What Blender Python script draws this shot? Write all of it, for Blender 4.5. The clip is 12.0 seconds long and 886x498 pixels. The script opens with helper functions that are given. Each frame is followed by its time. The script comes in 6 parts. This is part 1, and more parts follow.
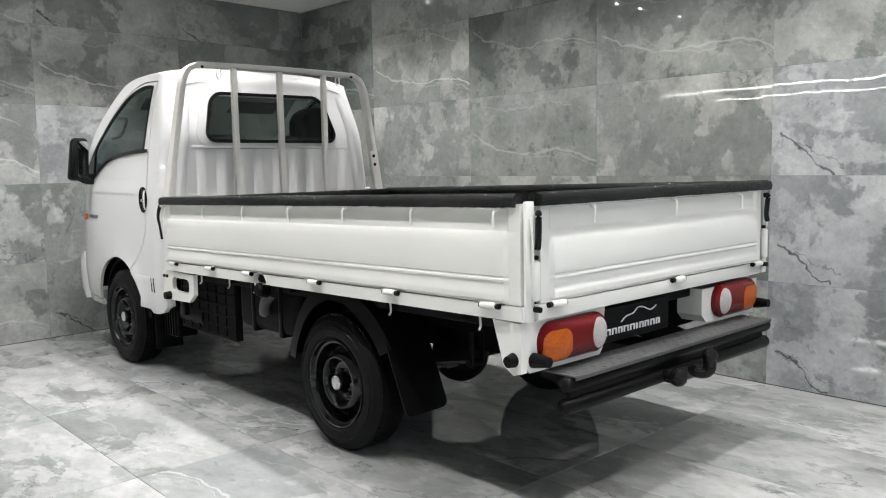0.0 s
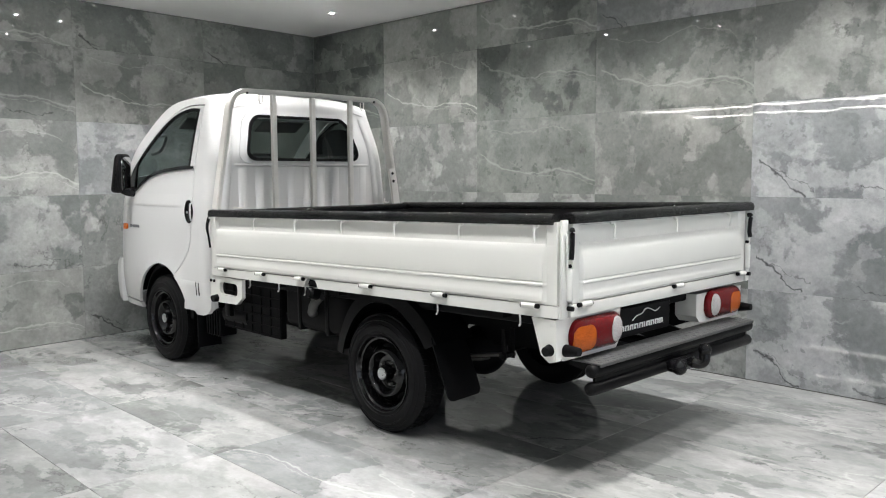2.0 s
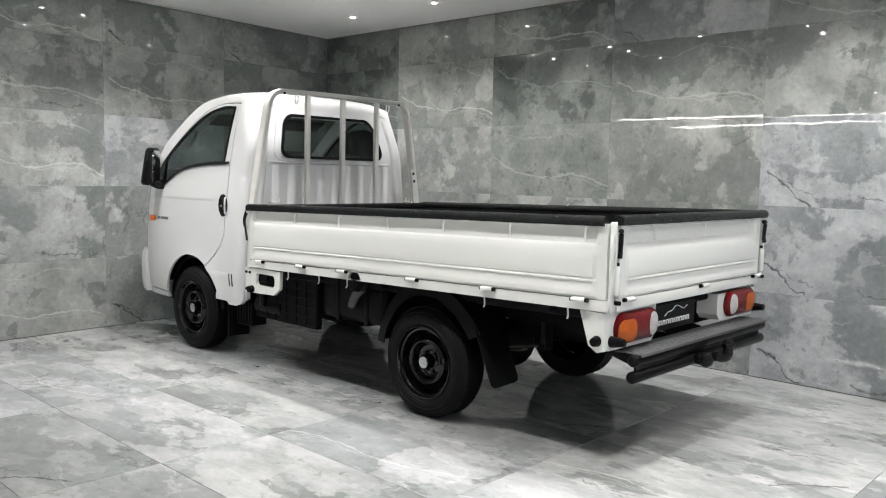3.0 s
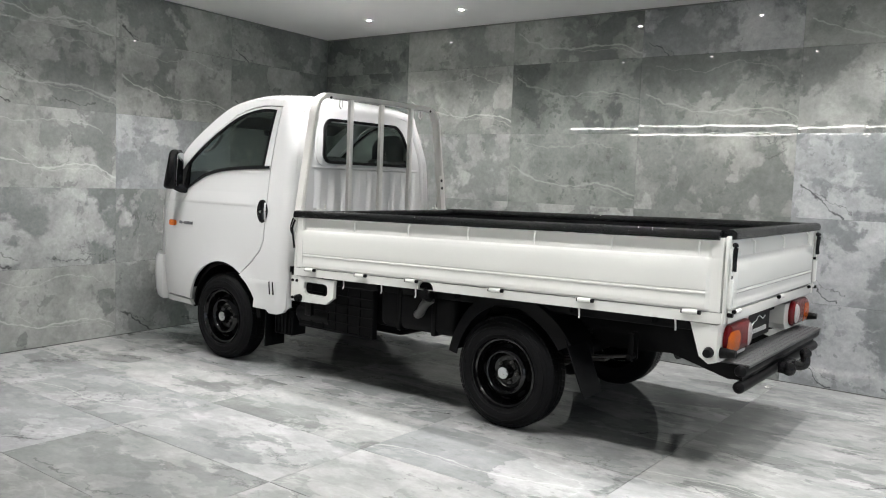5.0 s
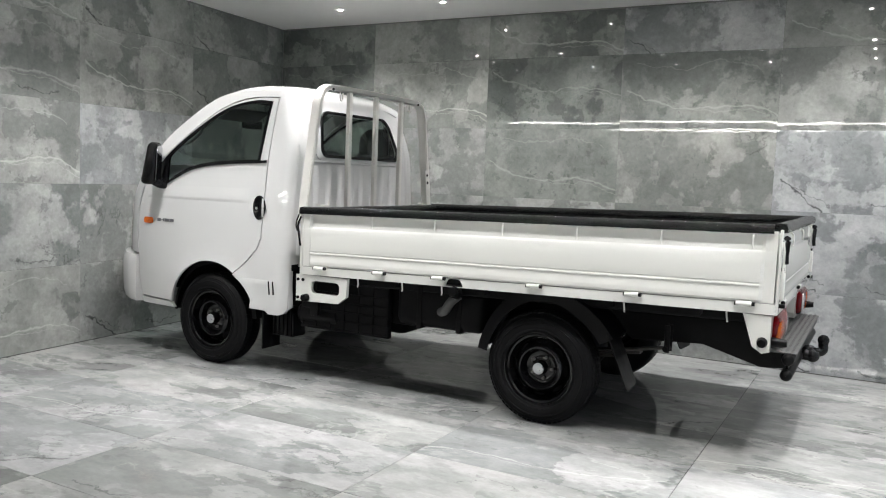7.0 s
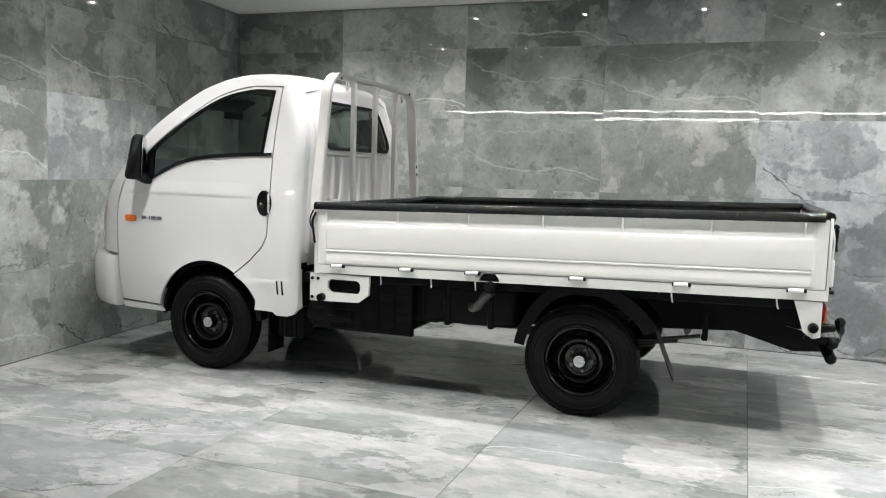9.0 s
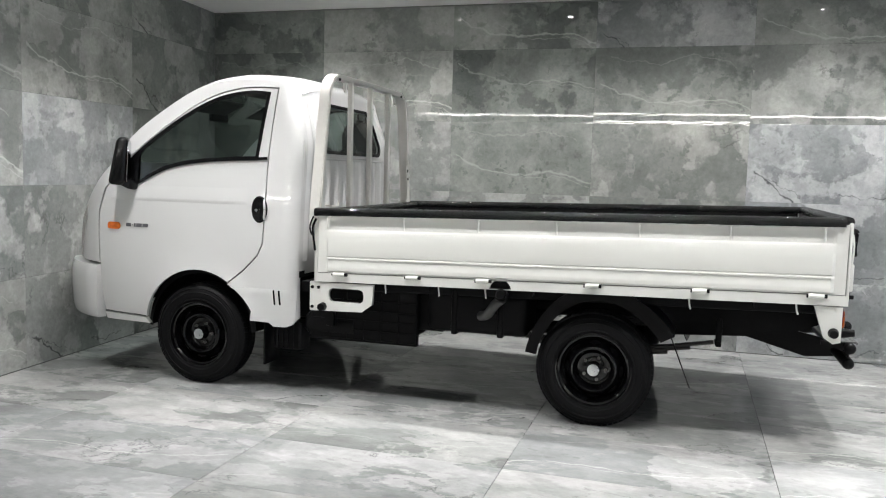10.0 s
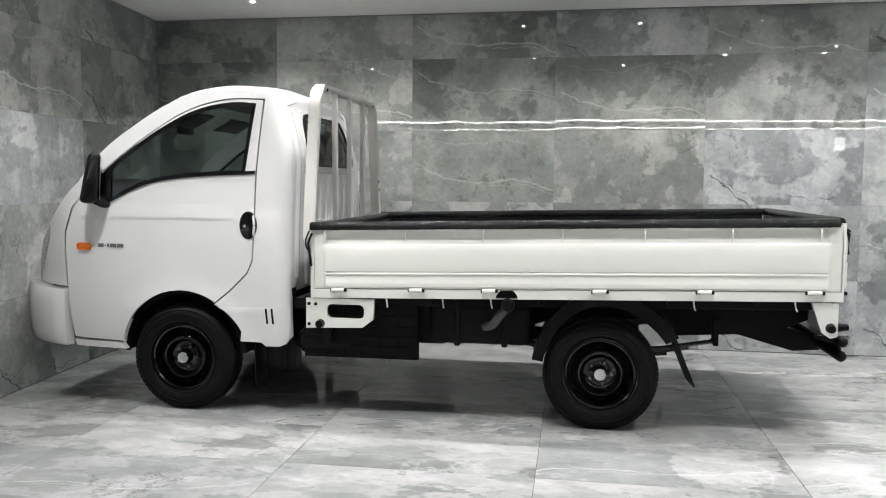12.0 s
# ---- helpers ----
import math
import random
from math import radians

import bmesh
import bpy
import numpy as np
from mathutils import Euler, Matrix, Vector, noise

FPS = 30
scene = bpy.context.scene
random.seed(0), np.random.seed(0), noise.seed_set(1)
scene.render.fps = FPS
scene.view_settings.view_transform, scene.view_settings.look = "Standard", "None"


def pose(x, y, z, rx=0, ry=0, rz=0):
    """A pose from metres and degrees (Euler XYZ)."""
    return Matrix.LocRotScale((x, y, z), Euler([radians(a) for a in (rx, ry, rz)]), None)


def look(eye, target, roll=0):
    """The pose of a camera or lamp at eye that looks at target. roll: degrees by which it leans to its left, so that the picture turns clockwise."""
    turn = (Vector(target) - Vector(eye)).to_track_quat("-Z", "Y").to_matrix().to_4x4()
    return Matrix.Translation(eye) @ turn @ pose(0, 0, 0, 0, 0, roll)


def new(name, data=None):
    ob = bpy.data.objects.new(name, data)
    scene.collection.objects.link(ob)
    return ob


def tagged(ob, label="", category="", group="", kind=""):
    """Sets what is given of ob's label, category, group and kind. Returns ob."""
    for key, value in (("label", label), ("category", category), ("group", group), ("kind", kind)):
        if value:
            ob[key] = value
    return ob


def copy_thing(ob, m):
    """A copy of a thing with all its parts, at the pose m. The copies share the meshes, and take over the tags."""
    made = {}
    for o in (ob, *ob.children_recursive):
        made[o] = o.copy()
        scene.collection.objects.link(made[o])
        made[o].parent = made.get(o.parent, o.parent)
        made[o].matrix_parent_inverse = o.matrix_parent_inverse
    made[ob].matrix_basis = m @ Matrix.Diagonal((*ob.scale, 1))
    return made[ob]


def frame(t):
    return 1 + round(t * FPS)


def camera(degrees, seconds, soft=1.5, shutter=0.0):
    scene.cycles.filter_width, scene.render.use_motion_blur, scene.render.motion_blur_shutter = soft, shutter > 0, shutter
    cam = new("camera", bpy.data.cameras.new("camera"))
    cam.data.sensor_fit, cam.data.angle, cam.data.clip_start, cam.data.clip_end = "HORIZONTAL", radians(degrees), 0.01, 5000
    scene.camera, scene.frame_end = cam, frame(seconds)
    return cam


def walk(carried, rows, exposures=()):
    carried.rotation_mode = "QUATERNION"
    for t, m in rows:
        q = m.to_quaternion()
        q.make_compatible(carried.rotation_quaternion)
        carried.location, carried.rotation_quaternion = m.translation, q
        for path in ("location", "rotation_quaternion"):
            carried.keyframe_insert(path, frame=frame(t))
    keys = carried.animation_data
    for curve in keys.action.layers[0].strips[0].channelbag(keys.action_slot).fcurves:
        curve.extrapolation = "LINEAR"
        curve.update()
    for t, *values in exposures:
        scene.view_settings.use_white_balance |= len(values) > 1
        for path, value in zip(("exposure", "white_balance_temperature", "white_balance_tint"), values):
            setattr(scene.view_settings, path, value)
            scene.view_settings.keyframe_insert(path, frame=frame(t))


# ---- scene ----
cam = camera(57.2, 12.0, soft=1.1)
PATH = [
    (0, (0.288, 0.113, 1.294), (1.629, 1.582, 1.087), -1.0),
    (0.5, (0.184, 0.119, 1.303), (1.539, 1.578, 1.111), -0.9),
    (1, (0.034, 0.051, 1.303), (1.399, 1.502, 1.121), -0.9),
    (1.5, (-0.149, -0.062, 1.344), (1.224, 1.381, 1.163), -0.9),
    (2, (-0.351, -0.093, 1.357), (1.047, 1.326, 1.173), -0.3),
    (2.5, (-0.68, -0.092, 1.352), (0.746, 1.298, 1.166), 0.5),
    (3, (-0.842, 0.003, 1.358), (0.614, 1.362, 1.177), 1.3),
    (3.2, (-0.862, 0.081, 1.343), (0.604, 1.429, 1.166), 1.6),
    (4.8, (-1.393, 0.658, 1.405), (0.183, 1.876, 1.226), 2.0),
    (5, (-1.424, 0.735, 1.376), (0.17, 1.931, 1.205), 2.2),
    (5.5, (-1.444, 0.958, 1.35), (0.19, 2.099, 1.179), 2.4),
    (6, (-1.56, 1.15, 1.346), (0.117, 2.227, 1.176), 2.5),
    (6.5, (-1.753, 1.331, 1.365), (-0.035, 2.341, 1.191), 2.4),
    (7, (-1.816, 1.488, 1.354), (-0.065, 2.439, 1.178), 2.2),
    (7.2, (-1.809, 1.597, 1.349), (-0.042, 2.516, 1.167), 2.1),
    (8.8, (-2.085, 2.238, 1.362), (-0.228, 2.954, 1.169), 1.7),
    (9, (-2.056, 2.319, 1.348), (-0.188, 3.008, 1.154), 1.7),
    (9.5, (-1.987, 2.513, 1.359), (-0.1, 3.146, 1.166), 1.6),
    (10, (-2.026, 2.681, 1.352), (-0.118, 3.252, 1.167), 1.6),
    (10.5, (-2.144, 2.885, 1.368), (-0.219, 3.399, 1.191), 1.5),
    (11, (-2.15, 3.025, 1.358), (-0.208, 3.474, 1.187), 1.2),
    (11.5, (-2.098, 3.147, 1.351), (-0.142, 3.53, 1.185), 0.9),
    (12, (-2.123, 3.282, 1.361), (-0.155, 3.6, 1.198), 0.4),
]
walk(cam, [(t, look(eye, target, roll)) for t, eye, target, roll in PATH])

# ---- world, lamps ----
CEIL = 2.78                      # ceiling height
WALL_X = 4.75                    # face of the long tiled wall
XC = 3.15                        # truck's middle line

world = bpy.data.worlds.new("world")
scene.world = world
world.use_nodes = True
world.node_tree.nodes["Background"].inputs[0].default_value = (0.6, 0.65, 0.7, 1)
world.node_tree.nodes["Background"].inputs[1].default_value = 0.02
scene.view_settings.exposure = 0.0

LAMP_W = 150.0                    # watts of one downlight
DAY_W = 85.0                    # watts of the added lamp for daylight from the unseen front
LAMP_ROWS_X = (4.12, 2.65, 1.54, -3.15, -5.9)
PAIR_X = 2.25                    # a second, weaker row beside the one over the truck
LAMP_COLS_Y = tuple(5.83 - 1.03 * k for k in range(7))


def downlight_lamp(x, y, share=1.0):
    data = bpy.data.lights.new("downlight_lamp", "SPOT")
    wide = x > 4 or y > 5.5                       # those beside the walls have wider, weaker beams
    data.energy, data.spot_size, data.spot_blend = LAMP_W * share * (0.80 if x > 4 else 1.0), radians(117 if wide else 88), 1.0
    data.shadow_soft_size, data.color = 0.018, (1.0, 0.99, 0.985)
    ob = new("downlight_lamp", data)
    ob.location = (x, y, CEIL - 0.012)
    return ob


# ---- mesh helpers ----
def box(bm, x0, x1, y0, y1, z0, z1, bev=0.0, seg=2):
    r = bmesh.ops.create_cube(bm, size=1.0)
    for v in r["verts"]:
        v.co = Vector(((x0 + x1) / 2 + v.co.x * (x1 - x0), (y0 + y1) / 2 + v.co.y * (y1 - y0), (z0 + z1) / 2 + v.co.z * (z1 - z0)))
    if bev:
        edges = {e for v in r["verts"] for e in v.link_edges}
        bmesh.ops.bevel(bm, geom=list(edges), offset=bev, segments=seg, affect="EDGES", profile=0.5)


def cyl(bm, a, b, r0, r1=None, seg=16, caps=True):
    a, b = Vector(a), Vector(b)
    r1 = r0 if r1 is None else r1
    m = (b - a).to_track_quat("Z", "Y").to_matrix()
    rings = []
    for p, r in ((a, r0), (b, r1)):
        rings.append([bm.verts.new(p + m @ Vector((r * math.cos(2 * math.pi * i / seg), r * math.sin(2 * math.pi * i / seg), 0))) for i in range(seg)])
    for i in range(seg):
        bm.faces.new((rings[0][i], rings[0][(i + 1) % seg], rings[1][(i + 1) % seg], rings[1][i]))
    if caps:
        bm.faces.new(rings[0][::-1])
        bm.faces.new(rings[1])


def sweep(bm, pts, section, closed=False, up=(0, 0, 1)):
    """A section (list of (a, b): sideways, up) carried along pts."""
    pts = [Vector(p) for p in pts]
    n, rings = len(pts), []
    for i, p in enumerate(pts):
        if closed:
            d = (pts[(i + 1) % n] - pts[i - 1])
        else:
            d = pts[min(i + 1, n - 1)] - pts[max(i - 1, 0)]
        d.normalize()
        side = d.cross(Vector(up))
        if side.length < 1e-4:
            side = Vector((1, 0, 0))
        side.normalize()
        top = side.cross(d).normalized()
        rings.append([bm.verts.new(p + side * a + top * b) for a, b in section])
    k = len(section)
    for i in range(n if closed else n - 1):
        r, q = rings[i], rings[(i + 1) % n]
        for j in range(k):
            bm.faces.new((r[j], r[(j + 1) % k], q[(j + 1) % k], q[j]))
    if not closed:
        bm.faces.new(rings[0][::-1])
        bm.faces.new(rings[-1])


def ring(r, seg=10, sx=1.0, sy=1.0):
    return [(r * sx * math.cos(2 * math.pi * i / seg), r * sy * math.sin(2 * math.pi * i / seg)) for i in range(seg)]


def smooth_path(pts, n=8):
    """Catmull-Rom through pts."""
    out = []
    for i in range(len(pts) - 1):
        p0, p1, p2, p3 = (Vector(pts[max(i - 1, 0)]), Vector(pts[i]), Vector(pts[i + 1]), Vector(pts[min(i + 2, len(pts) - 1)]))
        for k in range(n):
            t = k / n
            out.append(0.5 * (2 * p1 + (p2 - p0) * t + (2 * p0 - 5 * p1 + 4 * p2 - p3) * t * t + (3 * p1 - p0 - 3 * p2 + p3) * t ** 3))
    out.append(Vector(pts[-1]))
    return out


def lathe(bm, profile, seg=48, axis="x"):
    """profile: (along the axis, radius)."""
    rings = []
    for a, r in profile:
        rg = []
        for i in range(seg):
            c, s = math.cos(2 * math.pi * i / seg), math.sin(2 * math.pi * i / seg)
            rg.append(bm.verts.new((a, r * c, r * s) if axis == "x" else (r * c, r * s, a)))
        rings.append(rg)
    for q, p in zip(rings, rings[1:]):
        for i in range(seg):
            bm.faces.new((q[i], q[(i + 1) % seg], p[(i + 1) % seg], p[i]))
    return rings


def sheet(outline, holes, step, place, extra=()):
    """A flat sheet (outline and holes as (u, v) loops) cut into small cells and carried into space by place(u, v)."""
    bm = bmesh.new()
    edges = []
    for loop in [outline, *holes]:
        vs = [bm.verts.new((u, v, 0)) for u, v in loop]
        edges += [bm.edges.new((vs[i], vs[(i + 1) % len(vs)])) for i in range(len(vs))]
    bmesh.ops.triangle_fill(bm, use_beauty=True, use_dissolve=False, edges=edges, normal=(0, 0, 1))
    us, vs = [p[0] for p in outline], [p[1] for p in outline]
    for lo, hi, no in ((min(us), max(us), (1, 0, 0)), (min(vs), max(vs), (0, 1, 0))):
        n = max(1, int((hi - lo) / step))
        for i in range(1, n):
            c = lo + (hi - lo) * i / n
            bmesh.ops.bisect_plane(bm, geom=bm.verts[:] + bm.edges[:] + bm.faces[:], plane_co=Vector(no) * c, plane_no=no)
    for c in extra:
        bmesh.ops.bisect_plane(bm, geom=bm.verts[:] + bm.edges[:] + bm.faces[:], plane_co=(c, 0, 0), plane_no=(1, 0, 0))
    bmesh.ops.dissolve_degenerate(bm, dist=0.0005, edges=bm.edges)
    bmesh.ops.recalc_face_normals(bm, faces=bm.faces)
    for v in bm.verts:
        v.co = Vector(place(v.co.x, v.co.y))
    return bm


def thicken(bm, t, way=(1, 0, 0)):
    """Give an open sheet a second skin, t further along way, and close its rim."""
    way = Vector(way) * t
    rim = [e for e in bm.edges if e.is_boundary]
    faces, verts = bm.faces[:], bm.verts[:]
    twin = {v: bm.verts.new(v.co + way) for v in verts}
    for f in faces:
        bm.faces.new([twin[v] for v in reversed(f.verts)])
    for e in rim:
        u, v = e.verts
        bm.faces.new((u, v, twin[v], twin[u]))
    bmesh.ops.recalc_face_normals(bm, faces=bm.faces)
    return bm


def mirror(bm, about=XC):
    b2 = bm.copy()
    for v in b2.verts:
        v.co.x = 2 * about - v.co.x
    bmesh.ops.reverse_faces(b2, faces=b2.faces)
    return b2


def link(name, bm, mat, smooth=30):
    bm.normal_update()
    me = bpy.data.meshes.new(name)
    bm.to_mesh(me)
    bm.free()
    if mat:
        me.materials.append(mat)
    if smooth:
        for p in me.polygons:
            p.use_smooth = True
        me.set_sharp_from_angle(angle=radians(smooth))
    return new(name, me)


def part(name, bm, mat, parent, label="", smooth=30):
    ob = link(name, bm, mat, smooth)
    ob.parent = parent
    o = parent
    while o.parent:
        o = o.parent
    if parent == o:
        ob.matrix_parent_inverse = Matrix.Translation(-o.location)
    if label:
        ob["label"] = label
    return ob


def pair(name, bm, mat, parent, label="", smooth=30):
    """The part and its mirror image on the other side of the truck."""
    b2 = mirror(bm)
    return part(name, bm, mat, parent, label, smooth), part(name, b2, mat, parent, label, smooth)


# ---- materials ----
class N:
    """A node material being written."""

    def __init__(self, name):
        self.mat = bpy.data.materials.new(name)
        self.mat.use_nodes = True
        self.t = self.mat.node_tree
        self.b = self.t.nodes["Principled BSDF"]

    def node(self, kind, **props):
        n = self.t.nodes.new(kind)
        for k, v in props.items():
            setattr(n, k, v)
        return n

    def wire(self, a, b):
        self.t.links.new(a, b)

    def put(self, sock, v):
        if isinstance(v, bpy.types.NodeSocket):
            self.wire(v, sock)
        else:
            sock.default_value = v

    def math(self, op, a, b=0.0, c=0.0, clamp=False):
        n = self.node("ShaderNodeMath", operation=op, use_clamp=clamp)
        for s, v in zip(n.inputs, (a, b, c)):
            self.put(s, v)
        return n.outputs[0]

    def noise(self, vec, scale, detail=4.0, rough=0.55, dist=0.0, w=None):
        n = self.node("ShaderNodeTexNoise", noise_dimensions="4D" if w is not None else "3D")
        self.put(n.inputs["Vector"], vec)
        if w is not None:
            self.put(n.inputs["W"], w)
        for k, v in (("Scale", scale), ("Detail", detail), ("Roughness", rough), ("Distortion", dist)):
            n.inputs[k].default_value = v
        return n.outputs["Fac"]

    def ramp(self, fac, stops, mode="LINEAR"):
        n = self.node("ShaderNodeValToRGB")
        n.color_ramp.interpolation = mode
        els = n.color_ramp.elements
        while len(els) < len(stops):
            els.new(0.5)
        for e, (p, c) in zip(els, stops):
            e.position = p
            e.color = (c, c, c, 1) if isinstance(c, (int, float)) else (*c, 1)
        self.wire(fac, n.inputs[0])
        return n.outputs[0]

    def mix(self, fac, a, b, blend="MIX"):
        n = self.node("ShaderNodeMix", data_type="RGBA", blend_type=blend)
        self.put(n.inputs[0], fac)
        for s, v in ((n.inputs[6], a), (n.inputs[7], b)):
            self.put(s, (*v, 1) if isinstance(v, tuple) and len(v) == 3 else v)
        return n.outputs[2]

    def node_gray(self, value):
        n = self.node("ShaderNodeCombineColor")
        for k in range(3):
            self.wire(value, n.inputs[k])
        return n.outputs[0]

    def bump(self, height, strength, dist=0.01):
        n = self.node("ShaderNodeBump")
        n.inputs["Strength"].default_value = strength
        n.inputs["Distance"].default_value = dist
        self.wire(height, n.inputs["Height"])
        self.wire(n.outputs[0], self.b.inputs["Normal"])

    def set(self, **kw):
        for k, v in kw.items():
            k = {"color": "Base Color", "rough": "Roughness", "metal": "Metallic", "spec": "Specular IOR Level", "coat": "Coat Weight", "coat_rough": "Coat Roughness", "ior": "IOR"}.get(k, k)
            if isinstance(v, tuple) and len(v) == 3:
                v = (*v, 1)
            self.put(self.b.inputs[k], v)
        return self.mat


def plain(name, color, rough=0.5, metal=0.0, vary=0.15, scale=8.0, bump=0.0, bump_scale=60.0, coat=0.0, spec=0.5):
    m = N(name)
    co = m.node("ShaderNodeTexCoord").outputs["Object"]
    n1 = m.noise(co, scale, 5.0)
    n2 = m.noise(co, scale * 7, 3.0)
    f = m.math("ADD", m.math("MULTIPLY", n1, 0.7), m.math("MULTIPLY", n2, 0.3))
    lo = tuple(max(c * (1 - vary), 0) for c in color)
    hi = tuple(min(c * (1 + vary), 1) for c in color)
    m.set(color=m.ramp(f, [(0.3, lo), (0.7, hi)]), metal=metal, coat=coat, coat_rough=0.05, spec=spec,
          rough=m.ramp(f, [(0.3, max(rough - 0.06, 0.02)), (0.7, min(rough + 0.06, 1))]))
    if bump:
        m.bump(m.noise(co, bump_scale, 4.0), bump, 0.004)
    return m.mat


def marble(name, dark, mid, light, rough, vein=(0.56, 0.57, 0.54), wave=0.02, spec=0.5, stretch=(1, 1, 1), veins=0.5, along=0, grain=0.16, ripple=0.2, torn=0.74, cushion=0.0):
    """Polished stone-look tile: flat pale plates with torn edges over soft clouds, dark flakes, pale veins, jagged
    cracks.
    The object's colour carries tone (red; on walls also light and shade) and its print's pale vein (green), dark crack
    (blue) and vein height (alpha)."""
    m = N(name)
    tc = m.node("ShaderNodeTexCoord").outputs["Object"]
    oi = m.node("ShaderNodeObjectInfo")
    sep = m.node("ShaderNodeSeparateColor")
    m.wire(oi.outputs["Color"], sep.inputs[0])
    w = m.math("MULTIPLY", oi.outputs["Random"], 60.0)
    mp = m.node("ShaderNodeMapping")
    mp.inputs["Scale"].default_value = stretch
    m.wire(tc, mp.inputs["Vector"])
    v = mp.outputs[0]

    def other(k):
        return m.math("ADD", w, k)

    def blend(k, f):
        return tuple(p + (q - p) * f for p, q in zip(*k))

    # soft clouds below the plates
    cloud = m.noise(v, 1.3, 4.0, 0.5, 0.1, w)
    col = m.ramp(cloud, [(0.34, dark), (0.52, blend((dark, mid), 0.6)), (0.68, mid)])
    # large pale plates, their tone drifting, a thin dark line along parts of their torn edge
    plate = m.noise(v, 1.55, 9.0, 0.57, 0.15, other(7.3))
    drift = m.noise(v, 2.6, 5.0, 0.55, 0.2, other(51.0))
    tone = m.ramp(drift, [(0.36, blend((mid, light), 0.15)), (0.5, blend((mid, light), 0.6)), (0.64, light)])
    col = m.mix(m.math("MULTIPLY", m.ramp(plate, [(0.484, 0.0), (0.506, 0.75), (0.62, 1.0)]), torn), col, tone)
    rim = m.ramp(m.math("ABSOLUTE", m.math("SUBTRACT", plate, 0.496)), [(0.0, 1.0), (0.006, 0.0)])
    rim = m.math("MULTIPLY", rim, m.ramp(m.noise(v, 3.1, 2.0, 0.5, 0.0, other(13.0)), [(0.50, 0.0), (0.60, 0.5)]))
    col = m.mix(rim, col, tuple(c * 0.7 for c in dark))
    # smaller plates of a middle tone, dark torn patches
    small = m.noise(v, 3.6, 8.0, 0.6, 0.2, other(19.0))
    col = m.mix(m.math("MULTIPLY", m.ramp(small, [(0.540, 0.0), (0.566, 0.8), (0.70, 1.0)]), 0.34), col, blend((mid, light), 0.75))
    patch = m.noise(v, 2.0, 9.0, 0.6, 0.2, other(31.0))
    col = m.mix(m.math("MULTIPLY", m.ramp(patch, [(0.535, 0.0), (0.565, 0.7), (0.72, 1.0)]), 0.5 * torn), col, blend((dark, mid), 0.25))
    # dark flakes in clusters
    flake = m.ramp(m.noise(v, 13.0, 5.0, 0.6, 0.3, other(37.0)), [(0.555, 0.0), (0.585, 1.0)])
    herd = m.ramp(m.noise(v, 2.2, 3.0, 0.5, 0.0, other(41.0)), [(0.47, 0.0), (0.60, 1.0)])
    col = m.mix(m.math("MULTIPLY", m.math("MULTIPLY", flake, herd), 0.5), col, dark)
    streak = m.noise(v, 7.0, 7.0, 0.66, 0.5, other(71.0))
    col = m.mix(0.15, col, m.ramp(streak, [(0.34, 0.2), (0.66, 0.85)]), "OVERLAY")
    fine = m.noise(v, 30.0, 6.0, 0.7, 0.2, w)
    col = m.mix(grain, col, m.ramp(fine, [(0.3, 0.2), (0.7, 0.8)]), "OVERLAY")
    # faint stray veins and hair cracks
    vn = m.noise(v, 0.75, 7.0, 0.55, 0.5, other(3.7))
    line = m.math("ABSOLUTE", m.math("SUBTRACT", vn, 0.5))
    vmask = m.ramp(m.noise(v, 1.7, 3.0, 0.5, 0.0, other(11.0)), [(0.50, 0.0), (0.62, 1.0)])
    vl = m.math("MULTIPLY", m.ramp(line, [(0.0, 1.0), (0.002, 0.7), (0.006, 0.0)]), vmask)
    col = m.mix(m.math("MULTIPLY", vl, veins), col, vein)
    cn = m.noise(v, 1.2, 9.0, 0.66, 0.3, other(29.0))
    cl = m.math("ABSOLUTE", m.math("SUBTRACT", cn, 0.5))
    cmask = m.ramp(m.noise(v, 1.9, 2.0, 0.5, 0.0, other(23.0)), [(0.58, 0.0), (0.63, 1.0)])
    ck = m.math("MULTIPLY", m.ramp(cl, [(0.0, 1.0), (0.004, 0.5), (0.009, 0.0)]), cmask)
    col = m.mix(m.math("MULTIPLY", ck, 0.6), col, tuple(c * 0.4 for c in dark))
    # the maker's printed veins and cracks, which come back on many tiles
    sx = m.node("ShaderNodeSeparateXYZ")
    m.wire(tc, sx.inputs[0])
    u = m.math("MULTIPLY_ADD", sx.outputs[along], 1 / 1.206, 0.5)
    slow = m.math("MULTIPLY", m.math("SUBTRACT", m.noise(tc, 4.0, 4.0, 0.55, 0.2, w), 0.5), 0.12)
    fast = m.math("SUBTRACT", m.noise(tc, 16.0, 6.0, 0.62, 0.0, w), 0.5)
    shift = m.math("MULTIPLY", m.math("SUBTRACT", oi.outputs["Alpha"], 1.0), 0.6)
